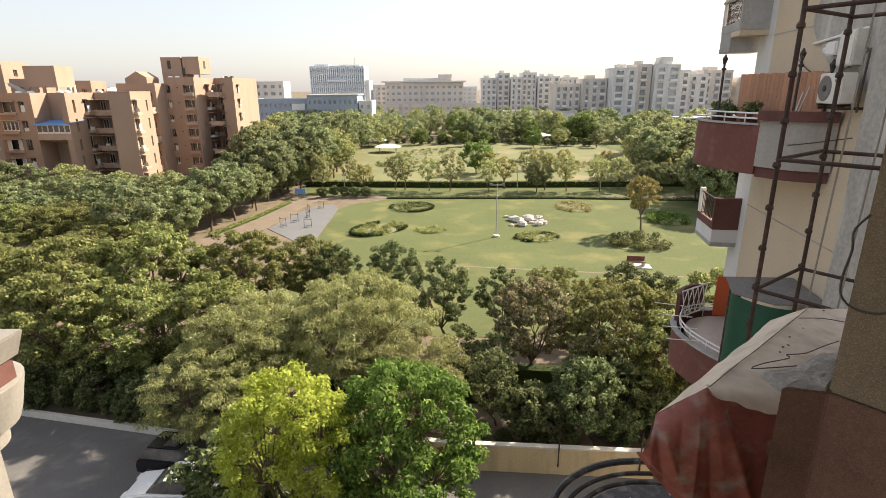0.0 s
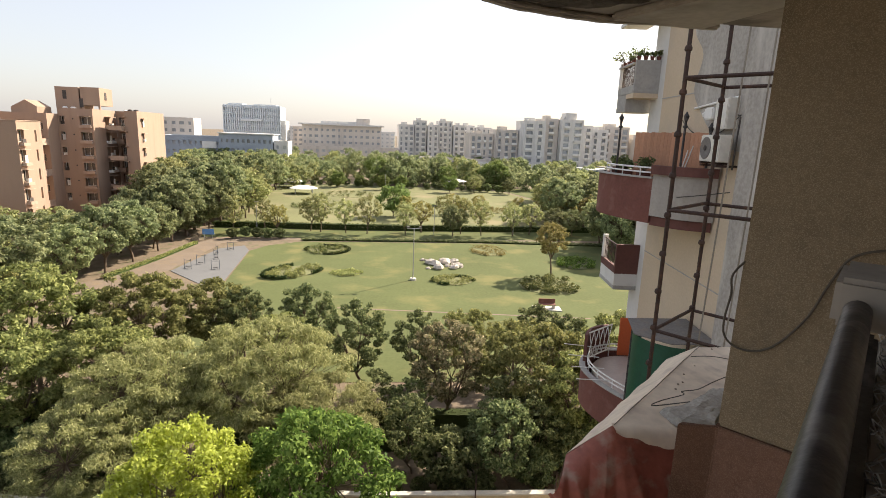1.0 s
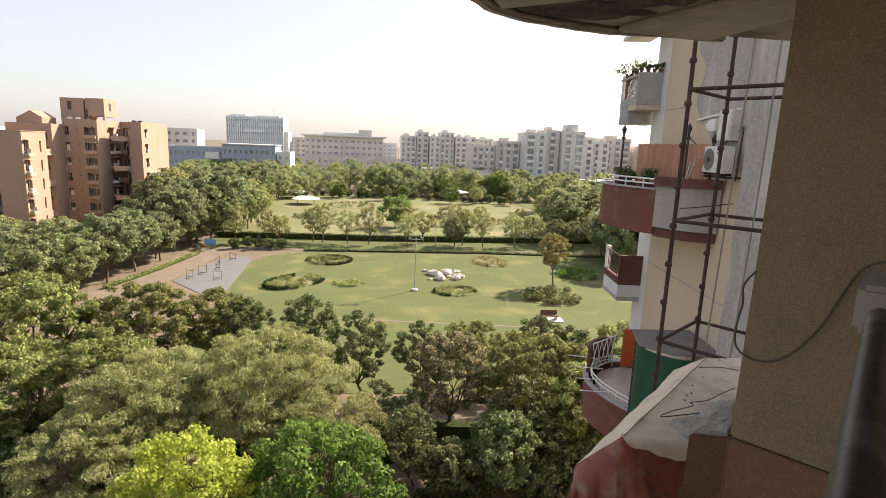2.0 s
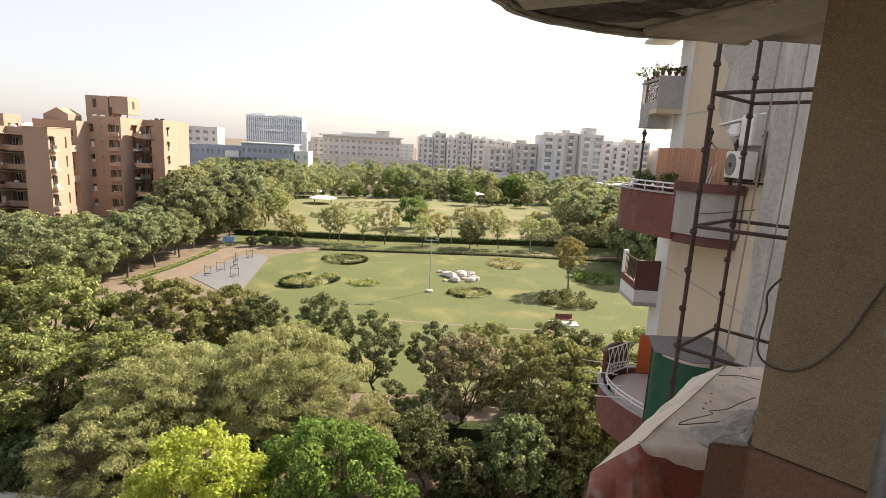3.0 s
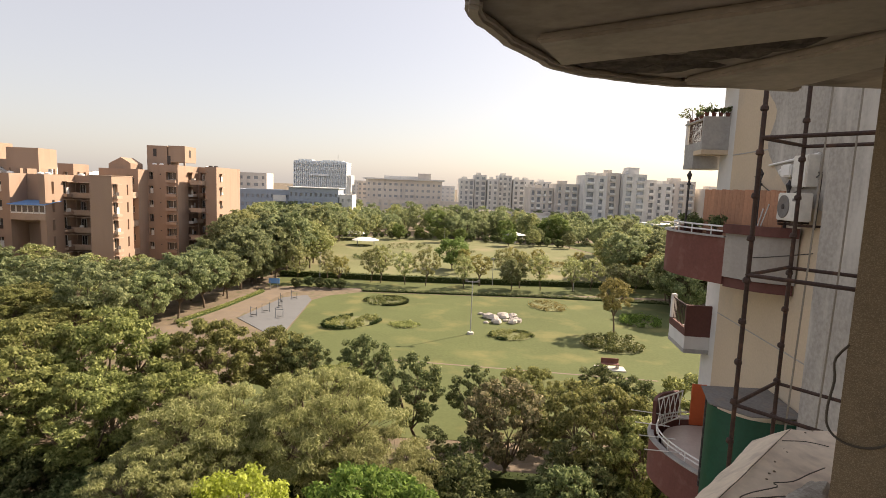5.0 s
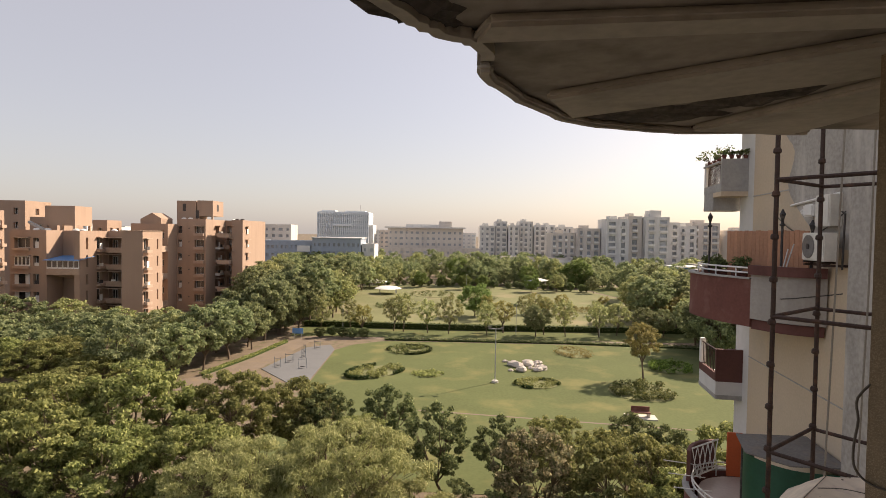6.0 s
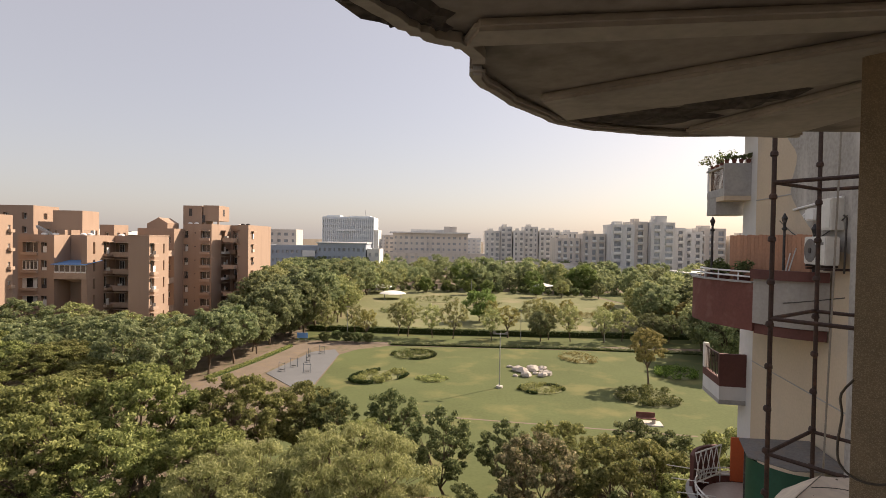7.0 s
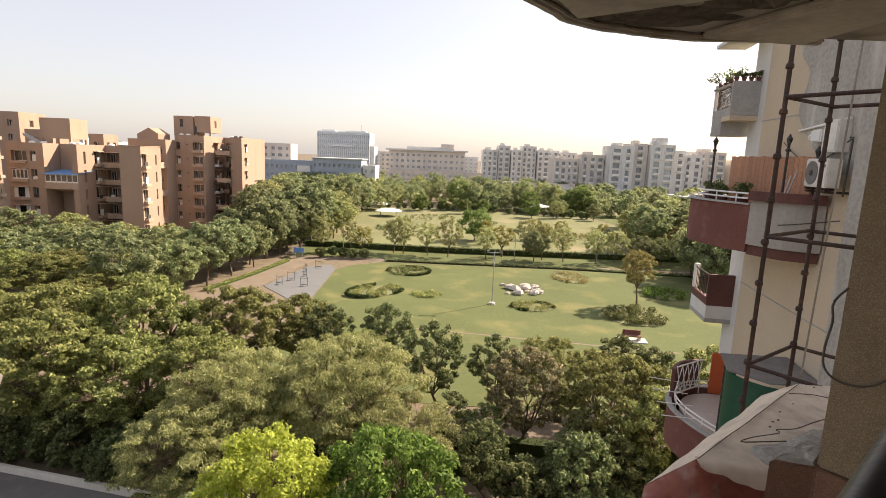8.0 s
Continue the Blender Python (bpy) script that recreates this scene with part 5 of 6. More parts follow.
part("cap", Form().lathe([(0.10, 0), (0.12, 0.08), (0.05, 0.14)], (0.3, 0, -0.05), 12), M_WHITE, horn, smooth=True)


def lantern(x, y, z, tall_):
    l = thing("garden_lantern", "black lantern on a slim post at the balcony rim", "lantern", FAC @ pose(x, y, z), "balcony lanterns")
    part("post", Form().tube([(0, 0, 0), (0, 0, tall_)], 0.03, 8), M_BLACK, l)
    part("lamp_head", Form().lathe([(0.025, 0), (0.065, 0.14), (0.07, 0.16), (0.035, 0.22), (0.012, 0.27)], (0, 0, tall_), 8), M_BLACK, l)
    part("collar", Form().lathe([(0.05, 0), (0.06, 0.03), (0.05, 0.06)], (0, 0, tall_ - 0.12), 10), M_BLACK, l)


lantern(15.5, 1.66, 17.18, 1.35)
lantern(13.45, 0.72, 17.48, 1.05)
lantern(13.1, 0.25, 17.48, 0.8)


def potted_plant(m, pot_r, pot_h, leaf_r, material, label, seed, count=240):
    p = thing("potted_plant", label, "potted plant", m, "balcony plants")
    part("pot", Form().lathe([(pot_r * 0.7, 0), (pot_r, pot_h), (pot_r * 1.1, pot_h), (pot_r * 1.1, pot_h * 1.1), (pot_r * 0.9, pot_h * 1.1)], sides=14), M_REDP, p, smooth=True)
    rng = np.random.default_rng(seed)
    cl = [(rng.normal() * leaf_r * 0.5, rng.normal() * leaf_r * 0.5, pot_h * 1.1 + leaf_r * (0.4 + 0.8 * rng.random()), leaf_r * 0.5, leaf_r * 0.4) for _ in range(7)]
    f = new("foliage", leaf_mesh("foliage", material, rng, cl, count, 0.11, 0.05))
    f.parent = p
    st = Form()
    for c in cl:
        st.tube([(0, 0, pot_h), (c[0] * 0.5, c[1] * 0.5, (pot_h + c[2]) / 2), c[:3]], 0.01, 5)
    part("stem", st, M_BARK, p)


for i, (x, y, s) in enumerate([(15.9, 1.45, 0.22), (15.2, 1.45, 0.16), (14.6, 1.2, 0.2), (16.4, 1.3, 0.18)]):
    potted_plant(FAC @ pose(x, y, 16.95), s, 0.3, s * 1.2, L_DARK, "dark leafy plant in a clay pot", 50 + i)
for i in range(7):
    x = 17.66 + (i % 4) * 0.45
    y = 0.66 if i < 4 else 0.05 + (i - 4) * 0.2
    z = 20.55 if y < 0.6 or i == 0 else 20.5
    potted_plant(FAC @ pose(17.66 if i >= 4 else x, y, z), 0.07, 0.10, 0.13 + 0.16 * (i == 1 or i == 3), L_DARK, "small plant on the parapet of the grey balcony", 60 + i, 70)
plank = thing("shelf", "plank shelf carrying pots on the grey balcony rail", "shelf", FAC)
part("board", Form().box(17.73, 19.3, 0.60, 0.78, 20.44, 20.495), M_GREYW, plank)

for k, (z0, sag) in enumerate(((18.7, 0.5), (17.0, 0.3))):
    w = thing("cable", "thin dark cable sagging along the facade", "cable", FAC, "facade cables")
    part("line", Form().tube([(12.2 + 0.35 * i, 0.06 + (0.9 * math.sin(math.pi * i / 9) if k else 0.0), z0 - sag * math.sin(math.pi * i / 9)) for i in range(10)], 0.012, 6), M_CABLE, w)
pipe = thing("pipe", "white plastic pipe along the wall", "pipe", FAC)
part("tube", Form().tube([(12.4, 0.05, 19.1), (14.6, 0.05, 18.95)], 0.03, 8), M_WHITE, pipe)
for k in range(3):
    stick = thing("wooden_stick", "pale stick leaning against the wooden screen", "stick", FAC, "leaning sticks")
    part("stick", Form().tube([(13.75 + 0.12 * k, 0.55, 17.2), (13.6 + 0.28 * k, 0.4, 18.0 - 0.12 * k)], 0.015, 6), M_PALE, stick)

# the lower balcony: green shelter, orange door leaf, lattice rail
shelter = thing("balcony_shelter", "dark green plastic shelter with a metal sheet roof", "shelter", FAC)
cur = arc_line([(11.72, 0.03), (11.75, 0.9), (12.0, 1.35), (12.45, 1.62), (13.0, 1.55), (13.35, 1.2)], 4)
part("cover", Form().band(cur, 0.02, 10.06, 13.40), M_GREENP, shelter, smooth=True)
part("roof", Form().add([(11.75, 0.05, 13.52), (11.8, 1.1, 13.46), (12.5, 1.72, 13.42), (13.65, 1.5, 13.42), (13.5, 0.05, 13.52), (11.75, 0.05, 13.55), (11.8, 1.1, 13.49), (12.5, 1.72, 13.45), (13.65, 1.5, 13.45), (13.5, 0.05, 13.55)],
                        [(4, 3, 2, 1, 0), (5, 6, 7, 8, 9), (0, 1, 6, 5), (1, 2, 7, 6), (2, 3, 8, 7), (3, 4, 9, 8), (4, 0, 5, 9)]), M_SHEET, shelter, "grey weathered sheet roof")
part("post", Form().tube([(13.5, 1.4, 10.9), (13.5, 1.4, 13.42)], 0.035, 6), M_BLACK, shelter)
part("floor", Form().box(11.0, 12.94, 0.01, 1.7, 9.85, 10.05), M_GREYW, shelter)
leafd = thing("orange_panel", "orange-red painted door leaf at the balcony's end", "panel", FAC)
part("board", Form().box(17.2, 17.26, 0.05, 0.48, 10.92, 12.25), M_ORANGE, leafd, bevel=0.01)
lat = thing("lattice_rail", "white painted steel lattice rail", "railing", FAC)
for z in (11.2, 12.05):
    part("bar", Form().tube([(17.1, 0.78, z), (16.2, 1.75, z)], 0.025, 6), M_WHITE, lat)
for k in range(5):
    s = k / 5
    part("lattice_bar", Form().tube([(17.1 - 0.9 * s, 0.78 + 0.97 * s, 11.2), (17.1 - 0.9 * (s + 0.2), 0.78 + 0.97 * (s + 0.2), 12.05)], 0.014, 5), M_WHITE, lat)
    part("lattice_bar", Form().tube([(17.1 - 0.9 * (s + 0.2), 0.78 + 0.97 * (s + 0.2), 11.2), (17.1 - 0.9 * s, 0.78 + 0.97 * s, 12.05)], 0.014, 5), M_WHITE, lat)
for k in range(4):
    rack = thing("drying_rod", "white metal rod sticking out from the balcony rail", "rod", FAC, "drying rods")
    part("rod", Form().tube([(14.6 + k * 0.6, 1.5, 11.2 + 0.1 * k), (14.5 + k * 0.6, 2.5, 11.25 + 0.12 * k)], 0.014, 5), M_WHITE, rack)

# ---- scaffolding ----
scaf = thing("scaffolding", "rusty steel tube scaffolding with couplers", "scaffolding")
AX, BX = (3.95, 6.18), (5.02, 6.95)
CX, DX = (5.35, 4.3), (6.2, 5.2)
LEVELS = (18.80, 17.20, 15.60, 14.0)
def standard(x, y, z1):
    part("standard", Form().tube([(x, y, 9.5), (x + 0.02, y, 14), (x, y, z1)], 0.026, 10), M_RUST, scaf, smooth=True)
    z = 10.1
    while z < z1:
        part("cup_coupler", Form().lathe([(0.03, 0), (0.045, 0.015), (0.042, 0.05), (0.03, 0.07)], (x, y, z), 10), M_RUST, scaf)
        z += 0.5
for p in (AX, BX, CX, DX):
    standard(*p, 20.5)
for z in LEVELS:
    for p, q in ((AX, BX), (AX, CX), (BX, DX), (CX, DX)):
        part("ledger", Form().tube([(*p, z), (*q, z + 0.01)], 0.024, 8), M_RUST, scaf, smooth=True)
for p in (AX, BX, CX, DX):
    part("base_tube", Form().tube([(*p, 0.05), (*p, 9.52)], 0.026, 8), M_RUST, scaf)
    part("base_plate", Form().box(p[0] - 0.1, p[0] + 0.1, p[1] - 0.1, p[1] + 0.1, 0.0, 0.05), M_RUST, scaf)
for x0, x1 in ((4.62, 4.60), (4.95, 4.98)):
    r = thing("rope", "grey hoisting rope hanging beside the scaffolding", "rope", None, "ropes")
    part("strand", Form().tube([(x0, 6.0, 20.6), (x1 - 0.05, 6.0, 17.5), (x1 - 0.12, 6.0, 14.6)], 0.011, 6), M_ROPE, r)

# ---- our own building: corner pier, red band, slab overhead, parapet ----
ES, FN = Vector((2.13, 2.51, 0)), Vector((0.608, -0.794, 0))
def on_pier(u, z, off=0.0):
    return ES + FN * u + Vector((0, 0, z)) + Vector((-0.794, -0.608, 0)) * off
n1, n2 = on_pier(0.75, 0), on_pier(0.75, 0) + Vector((0.9, 0.55, 0))
pier = setting("wall_pier", Form().prism([(ES.x, ES.y), (n1.x, n1.y), (n2.x, n2.y), (3.6, 3.7), (3.0, 3.3)], 16.44, 19.045), M_PEB, "tan pebble-dash corner pier of the building", bevel=0.012)
setting("wall_band", Form().prism([(1.91, 2.56), (2.126, 2.506), (2.886, 1.514), (3.9, 2.2), (3.6, 3.0), (2.22, 2.72)], 14.6, 16.436), M_PEBRED, "dark red pebble-dash band at floor level", bevel=0.006)
SMEAR = [(3.03, 3.54), (2.89, 3.54), (2.62, 3.38), (2.45, 3.29), (2.23, 3.25), (2.25, 3.14), (2.28, 3.05), (2.26, 2.96), (2.30, 2.91), (2.47, 2.93), (2.62, 3.07)]
mx_, my_ = sum(p[0] for p in SMEAR) / len(SMEAR), sum(p[1] for p in SMEAR) / len(SMEAR)
smear = Form()
NSM = len(SMEAR) * 4
for ring_ in range(9):
    for k in range(NSM):
        a, b = SMEAR[k // 4], SMEAR[(k // 4 + 1) % len(SMEAR)]
        f_ = (k % 4) / 4
        wob = 1 + 0.12 * noise.noise(Vector((k * 0.9, 3.1, 0)))
        r_ = ring_ / 8 * wob
        px_, py_ = mx_ + (a[0] + (b[0] - a[0]) * f_ - mx_) * r_, my_ + (a[1] + (b[1] - a[1]) * f_ - my_) * r_
        lump = 0.012 * noise.noise(Vector((px_ * 14, py_ * 14, 1.0))) + 0.006 * noise.noise(Vector((px_ * 45, py_ * 45, 2.0)))
        smear.v.append((px_, py_, 16.10 if ring_ == 8 else 16.145 + 0.03 * (1 - ring_ / 8) + lump))
smear.f = [(i * NSM + k, i * NSM + (k + 1) % NSM, (i + 1) * NSM + (k + 1) % NSM, (i + 1) * NSM + k) for i in range(8) for k in range(NSM)]
cap = Form()
CAP = [(1.93, 2.575), (2.03, 2.54), (2.125, 2.515), (2.27, 2.65), (2.42, 2.76), (2.23, 2.728), (2.07, 2.66)]
cx_, cy_ = sum(p[0] for p in CAP) / 7, sum(p[1] for p in CAP) / 7
for ring_ in range(6):
    for k in range(28):
        a, b, f_ = CAP[k // 4], CAP[(k // 4 + 1) % 7], (k % 4) / 4
        px_, py_ = cx_ + (a[0] + (b[0] - a[0]) * f_ - cx_) * ring_ / 5, cy_ + (a[1] + (b[1] - a[1]) * f_ - cy_) * ring_ / 5
        cap.v.append((px_, py_, 16.43 if ring_ == 5 else 16.452 + 0.012 * noise.noise(Vector((px_ * 30, py_ * 30, 4.0)))))
cap.f = [(i * 28 + k, i * 28 + (k + 1) % 28, (i + 1) * 28 + (k + 1) % 28, (i + 1) * 28 + k) for i in range(5) for k in range(28)]
part("cement_cap", cap, M_CEMENT, pier, "rough smear of grey cement", smooth=True)
part("cement_smear", smear, M_CEMENT, pier, "rough smear of grey cement", smooth=True)
lower = thing("striped_ledge", "black and white painted concrete ledge below the red band", "ledge")
for k in range(5):
    part("stripe", Form().box(2.0 + 0.16 * k, 2.158 + 0.16 * k, 2.3, 2.9, 14.35, 14.598), M_WHITE if k % 2 else M_BLACK, lower)

rng = random.Random(9)
LOBE1 = [(-2.6, -2.5), (-2.2, -0.5), (-1.55, 1.1), (-0.95, 2.15), (-0.44, 2.81), (-0.24, 3.15), (-0.04, 3.42), (0.21, 3.59)]
LOBE2 = [(0.30, 3.75), (0.35, 4.36), (0.8, 5.2), (1.47, 6.0), (2.2, 6.33), (2.98, 6.5), (3.69, 6.42), (4.4, 6.45)]
def near(x, y):
    return (0.08 + 0.707 * (x - 0.08), -0.107 + 0.707 * (y + 0.107))
LOBE1, LOBE2 = [near(*p) for p in LOBE1], [near(*p) for p in LOBE2]
rim = [(x + rng.uniform(-0.012, 0.012), y + rng.uniform(-0.012, 0.012)) for x, y in arc_line(LOBE1, 6) + arc_line(LOBE2, 6)]
slab = setting("ceiling", Form().prism([*rim, (4.4, 4.5), (6.0, -2.7)][::-1], 19.05, 19.20), M_CONC, "stained bare concrete balcony slab overhead", bevel=0.0)
def ceiling_part(name, form, mat, label, bevel=0.02):
    return part(name, form, mat, slab, label, bevel=bevel)
ceiling_part("edge_beam", Form().band(rim[4:46][::-1], 0.07, 18.995, 19.047), M_CONC_L, "crumbling slab edge")
ceiling_part("edge_beam", Form().band(rim[47:][::-1], 0.09, 18.99, 19.047), M_CONC_L, "crumbling slab edge")
ceiling_part("rib", Form().prism([(0.179, 2.478), (0.236, 2.245), (2.074, 1.991), (2.144, 2.174)][::-1], 18.99, 19.047), M_CONC_L, "concrete rib")
ceiling_part("rib", Form().prism([(1.02, 4.02), (0.72, 3.45), (2.45, 2.05), (2.62, 2.72)][::-1], 18.99, 19.047), M_CONC_L, "broad concrete rib")
ceiling_part("rib", Form().prism([(2.12, 4.42), (2.62, 2.80), (3.1, 2.9), (3.0, 4.46)][::-1], 18.985, 19.047), M_CONC_L, "broad concrete rib")
def spall(cx, cy, rx, ry, turn, seed_):
    """A patch of crumbled concrete under the slab, coloured dark for the shade in its hollows."""
    f = Form()
    ca, sa = math.cos(turn), math.sin(turn)
    rings, sides = 6, 22
    pts = []
    for i in range(rings + 1):
        for k in range(sides):
            ang = 2 * math.pi * k / sides
            r = i / rings * (0.75 + 0.5 * noise.noise(Vector((math.cos(ang) * 1.7 + seed_, math.sin(ang) * 1.7, 0.3))) + 0.12 * math.sin(ang * 7 + seed_))
            u, v = r * math.cos(ang), r * math.sin(ang)
            drop = 0.0 if i == rings else 0.010 + 0.055 * abs(noise.noise(Vector((u * 4 + seed_, v * 4, seed_))))
            pts.append((cx + u * rx * ca - v * ry * sa, cy + u * rx * sa + v * ry * ca, 19.052 - drop))
    return f.add(pts, [(i * sides + k, i * sides + (k + 1) % sides, (i + 1) * sides + (k + 1) % sides, (i + 1) * sides + k) for i in range(rings) for k in range(sides)])
for k, a in enumerate([(1.72, 4.02, 0.66, 0.40, -0.25), (2.05, 3.55, 0.5, 0.3, -0.9), (-0.25, 1.95, 0.6, 0.2, 1.0), (-0.02, 2.3, 0.25, 0.18, 0.9)]):
    ceiling_part("spalled_patch", spall(*a, k * 3.7), M_SPALL, "crumbled concrete with the shade of its hollows in the colour", 0.0)
bars = thing("reinforcement", "exposed rusty reinforcement bar at the slab edge", "steel bar")
part("bar", Form().tube([(2.15, 4.47, 19.04), (2.5, 4.50, 19.03), (2.9, 4.47, 19.04)], 0.012, 6), M_RUST, bars)
setting("floor", Form().prism([(-2.6, -2.6), (3.0, -2.6), (3.0, 1.3), (2.2, 1.4), (0.55, 0.1), (-2.2, 0.1)], 16.2, 16.38), M_GREYW, "own balcony floor slab")
setting("wall_back", Form().box(-3.0, 4.0, -2.9, -2.62, 14, 19.04), M_CREAM, "cream wall behind the balcony")
setting("wall_side", Form().box(3.1, 3.35, -2.6, 1.6, 16.4, 19.04), M_CREAM, "cream side wall of the balcony")
setting("wall_below", Form().prism([(-2.6, -2.6), (3.0, -2.6), (3.0, 1.2), (2.1, 1.25), (0.5, -0.2), (-2.2, -0.2)], 0, 16.19), M_CREAM, "cream wall of the floors below")

# parapet and hand rail beside the viewer
d = Vector((0.79, 0.69, 0)).normalized()
q = Vector((d.y, -d.x, 0))
def along(s, o, z):
    p = Vector((0.60, 0.47, z)) + d * s + q * o
    return (p.x, p.y)
rail = thing("balcony_parapet", "dark parapet with a thick black steel hand rail", "parapet")
part("wall", Form().prism([along(-0.9, 0.052, 0), along(1.0, 0.052, 0), along(1.0, 0.005, 0), along(-0.9, 0.005, 0)][::-1], 16.382, 17.56), M_BLACK, rail, "dark painted parapet", bevel=0.01)
part("hand_rail", Form().tube([(*along(-0.9, 0.0, 0), 17.60), (*along(0.3, 0.0, 0), 17.605), (*along(1.0, 0.0, 0), 17.62)], 0.031, 16), M_BLACK, rail, "worn black steel tube", smooth=True)
part("inner_ledge", Form().prism([along(-0.9, 0.25, 0), along(1.3, 0.25, 0), along(1.3, 0.053, 0), along(-0.9, 0.053, 0)][::-1], 16.382, 17.47), M_CONC, rail, "dusty cement ledge", bevel=0.01)
for s in (-0.7, 0.9):
    part("stub_post", Form().tube([(*along(s, 0, 0), 17.45), (*along(s, 0, 0), 17.6)], 0.015, 8), M_BLACK, rail)
blockc = tagged(part("concrete_block", Form().prism([along(0.95, -0.055, 0), along(1.25, -0.055, 0), along(1.25, 0.16, 0), along(0.95, 0.16, 0)], 17.572, 17.70), M_CONC, rail, bevel=0.015), "rough cement block at the rail's end")
net = thing("wire_net", "crumpled grey wire net hung over the parapet", "net")
def net_at(i, j):
    a = along(-0.2 + i * 0.020 + 0.006 * math.sin(j * 1.7), 0.060 + j * 0.010 + 0.007 * math.sin(i * 0.9 + j * 0.6), 0)
    return Vector((a[0], a[1], 17.525 - j * 0.002 + 0.014 * math.sin(i * 0.63 + j * 0.8) + 0.010 * math.sin(i * 1.7 - j)))
strands = Form()
for i in range(72):
    for lean in (0.5, -0.5):
        strands.tube([net_at(i + (lean if j % 2 else 0), j) for j in range(14)], 0.0014, 4)
part("mesh", strands, M_STEEL, net)

cable = thing("cable", "dusty dark cable looping down the pebble-dash pier", "cable")
pts = [(-0.035, 17.34), (-0.03, 17.23), (-0.045, 17.09), (-0.035, 16.99), (0.03, 16.937), (0.134, 16.945), (0.229, 17.022), (0.329, 17.189), (0.394, 17.381), (0.461, 17.522), (0.60, 17.58), (0.75, 17.6)]
part("line", Form().tube(arc_line([tuple(on_pier(0.04, 17.46, -0.05))] + [tuple(on_pier(u, z, 0.02)) for u, z in pts], 4), 0.006, 8), M_DUSTY, cable, smooth=True)

# ---- tarpaulin-covered ledge below ----
tarp = thing("tarpaulin_cover", "dusty tarpaulin over a sloping ledge, red-brown at its end", "tarpaulin")
def tarp_point(s, k):
    """s: from the near end to the far end; k: 0 wall side, 1 ridge, 2 eave, 3 hem."""
    near = [(2.60, 2.95, 16.08), (1.80, 3.09, 16.12), (1.53, 3.18, 15.86), (1.50, 3.30, 15.35)]
    far_ = [(3.95, 4.40, 16.10), (3.30, 4.36, 16.13), (3.16, 4.62, 15.88), (3.15, 4.75, 15.45)]
    a, b = Vector(near[k]), Vector(far_[k])
    return a.lerp(b, s)
top = Form()
NS, NK = 24, 18
vs = []
for i in range(NS + 1):
    for j in range(NK + 1):
        u = 3 * j / NK
        k = min(2, int(u))
        p = tarp_point(i / NS, k).lerp(tarp_point(i / NS, k + 1), u - k)
        w = noise.noise(p * 3.1) * 0.022 + noise.noise(p * 9.0) * 0.008
        vs.append((p.x, p.y, p.z + w))
top.add(vs, [(i * (NK + 1) + j, i * (NK + 1) + j + 1, (i + 1) * (NK + 1) + j + 1, (i + 1) * (NK + 1) + j) for i in range(NS) for j in range(NK)])
part("top_sheet", top, M_TARP, tarp, "dusty grey sheet", smooth=True)
end = Form()
vs = []
rimline = [tarp_point(0, 0).lerp(tarp_point(0, 1), 0.28), tarp_point(0, 0).lerp(tarp_point(0, 1), 0.65), tarp_point(0, 1), tarp_point(0, 1).lerp(tarp_point(0, 2), 0.5), tarp_point(0, 2)]
hem = [Vector((2.38, 2.96, 14.85)), Vector((2.12, 2.90, 14.95)), Vector((1.86, 2.90, 15.16)), Vector((1.60, 2.93, 15.36)), Vector((1.36, 2.99, 15.66))]
CREASES = [(0.47, 0.10, 0.030, 0.034), (0.49, 0.34, 0.045, 0.016), (0.50, 0.47, 0.05, -0.034), (0.55, 0.66, 0.05, 0.030), (0.72, 0.74, 0.05, -0.022), (0.97, 0.62, 0.05, 0.030), (0.99, 0.80, 0.04, -0.028), (1.0, 0.92, 0.04, 0.026)]
NE, NR = 90, 30
for i in range(NE + 1):
    u = 4 * i / NE
    k = min(3, int(u))
    a, b = rimline[k].lerp(rimline[k + 1], u - k), hem[k].lerp(hem[k + 1], u - k)
    for j in range(NR + 1):
        s = j / NR
        p = a.lerp(b, s)
        # creases that fan out from the ridge and from the shoulder
        fold = sum(h_ * math.exp(-abs(i / NE - (c0 + (c1 - c0) * s)) / (1.7 * w_)) for c0, c1, w_, h_ in CREASES) * min(1, 0.25 + s * 1.6) * 1.15 * min(1, s * 5)
        fold += (noise.noise(p * 5) * 0.028 + noise.noise(p * 15) * 0.007) * min(1, s * 3)
        bulge = 0.10 * math.sin(math.pi * min(1, s * 1.1)) * (0.6 + 0.6 * i / NE)
        tuck = 0.05 * max(0.0, s - 0.86) / 0.14
        vs.append((p.x - bulge * 0.45, p.y - bulge - fold + tuck, p.z))
end.add(vs, [(i * (NR + 1) + j, i * (NR + 1) + j + 1, (i + 1) * (NR + 1) + j + 1, (i + 1) * (NR + 1) + j) for i in range(NE) for j in range(NR)])
part("end_drape", end, M_TARPR, tarp, "red-brown tarpaulin end with creases", smooth=True)
lip = Form()
for i in range(31):
    f_ = i / 30
    a = tarp_point(0, 1).lerp(tarp_point(0, 0), f_ * 0.75)
    drop = 0.012 + 0.085 * math.sin(math.pi * min(1, f_ * 0.8)) + 0.02 * noise.noise(Vector((f_ * 6, 0, 0)))
    for j in range(7):
        g_ = j / 6
        lip.v.append((a.x - 0.01 * g_, a.y + 0.02 - 0.085 * math.sin(g_ * 1.5) - 0.02 * g_, a.z + 0.012 + 0.012 * noise.noise(a * 6) - drop * g_ * g_))
lip.f = [(i * 7 + j, i * 7 + j + 1, (i + 1) * 7 + j + 1, (i + 1) * 7 + j) for i in range(30) for j in range(6)]
part("lip", lip, M_TARP, tarp, "dusty sheet edge lapping over the end", smooth=True)
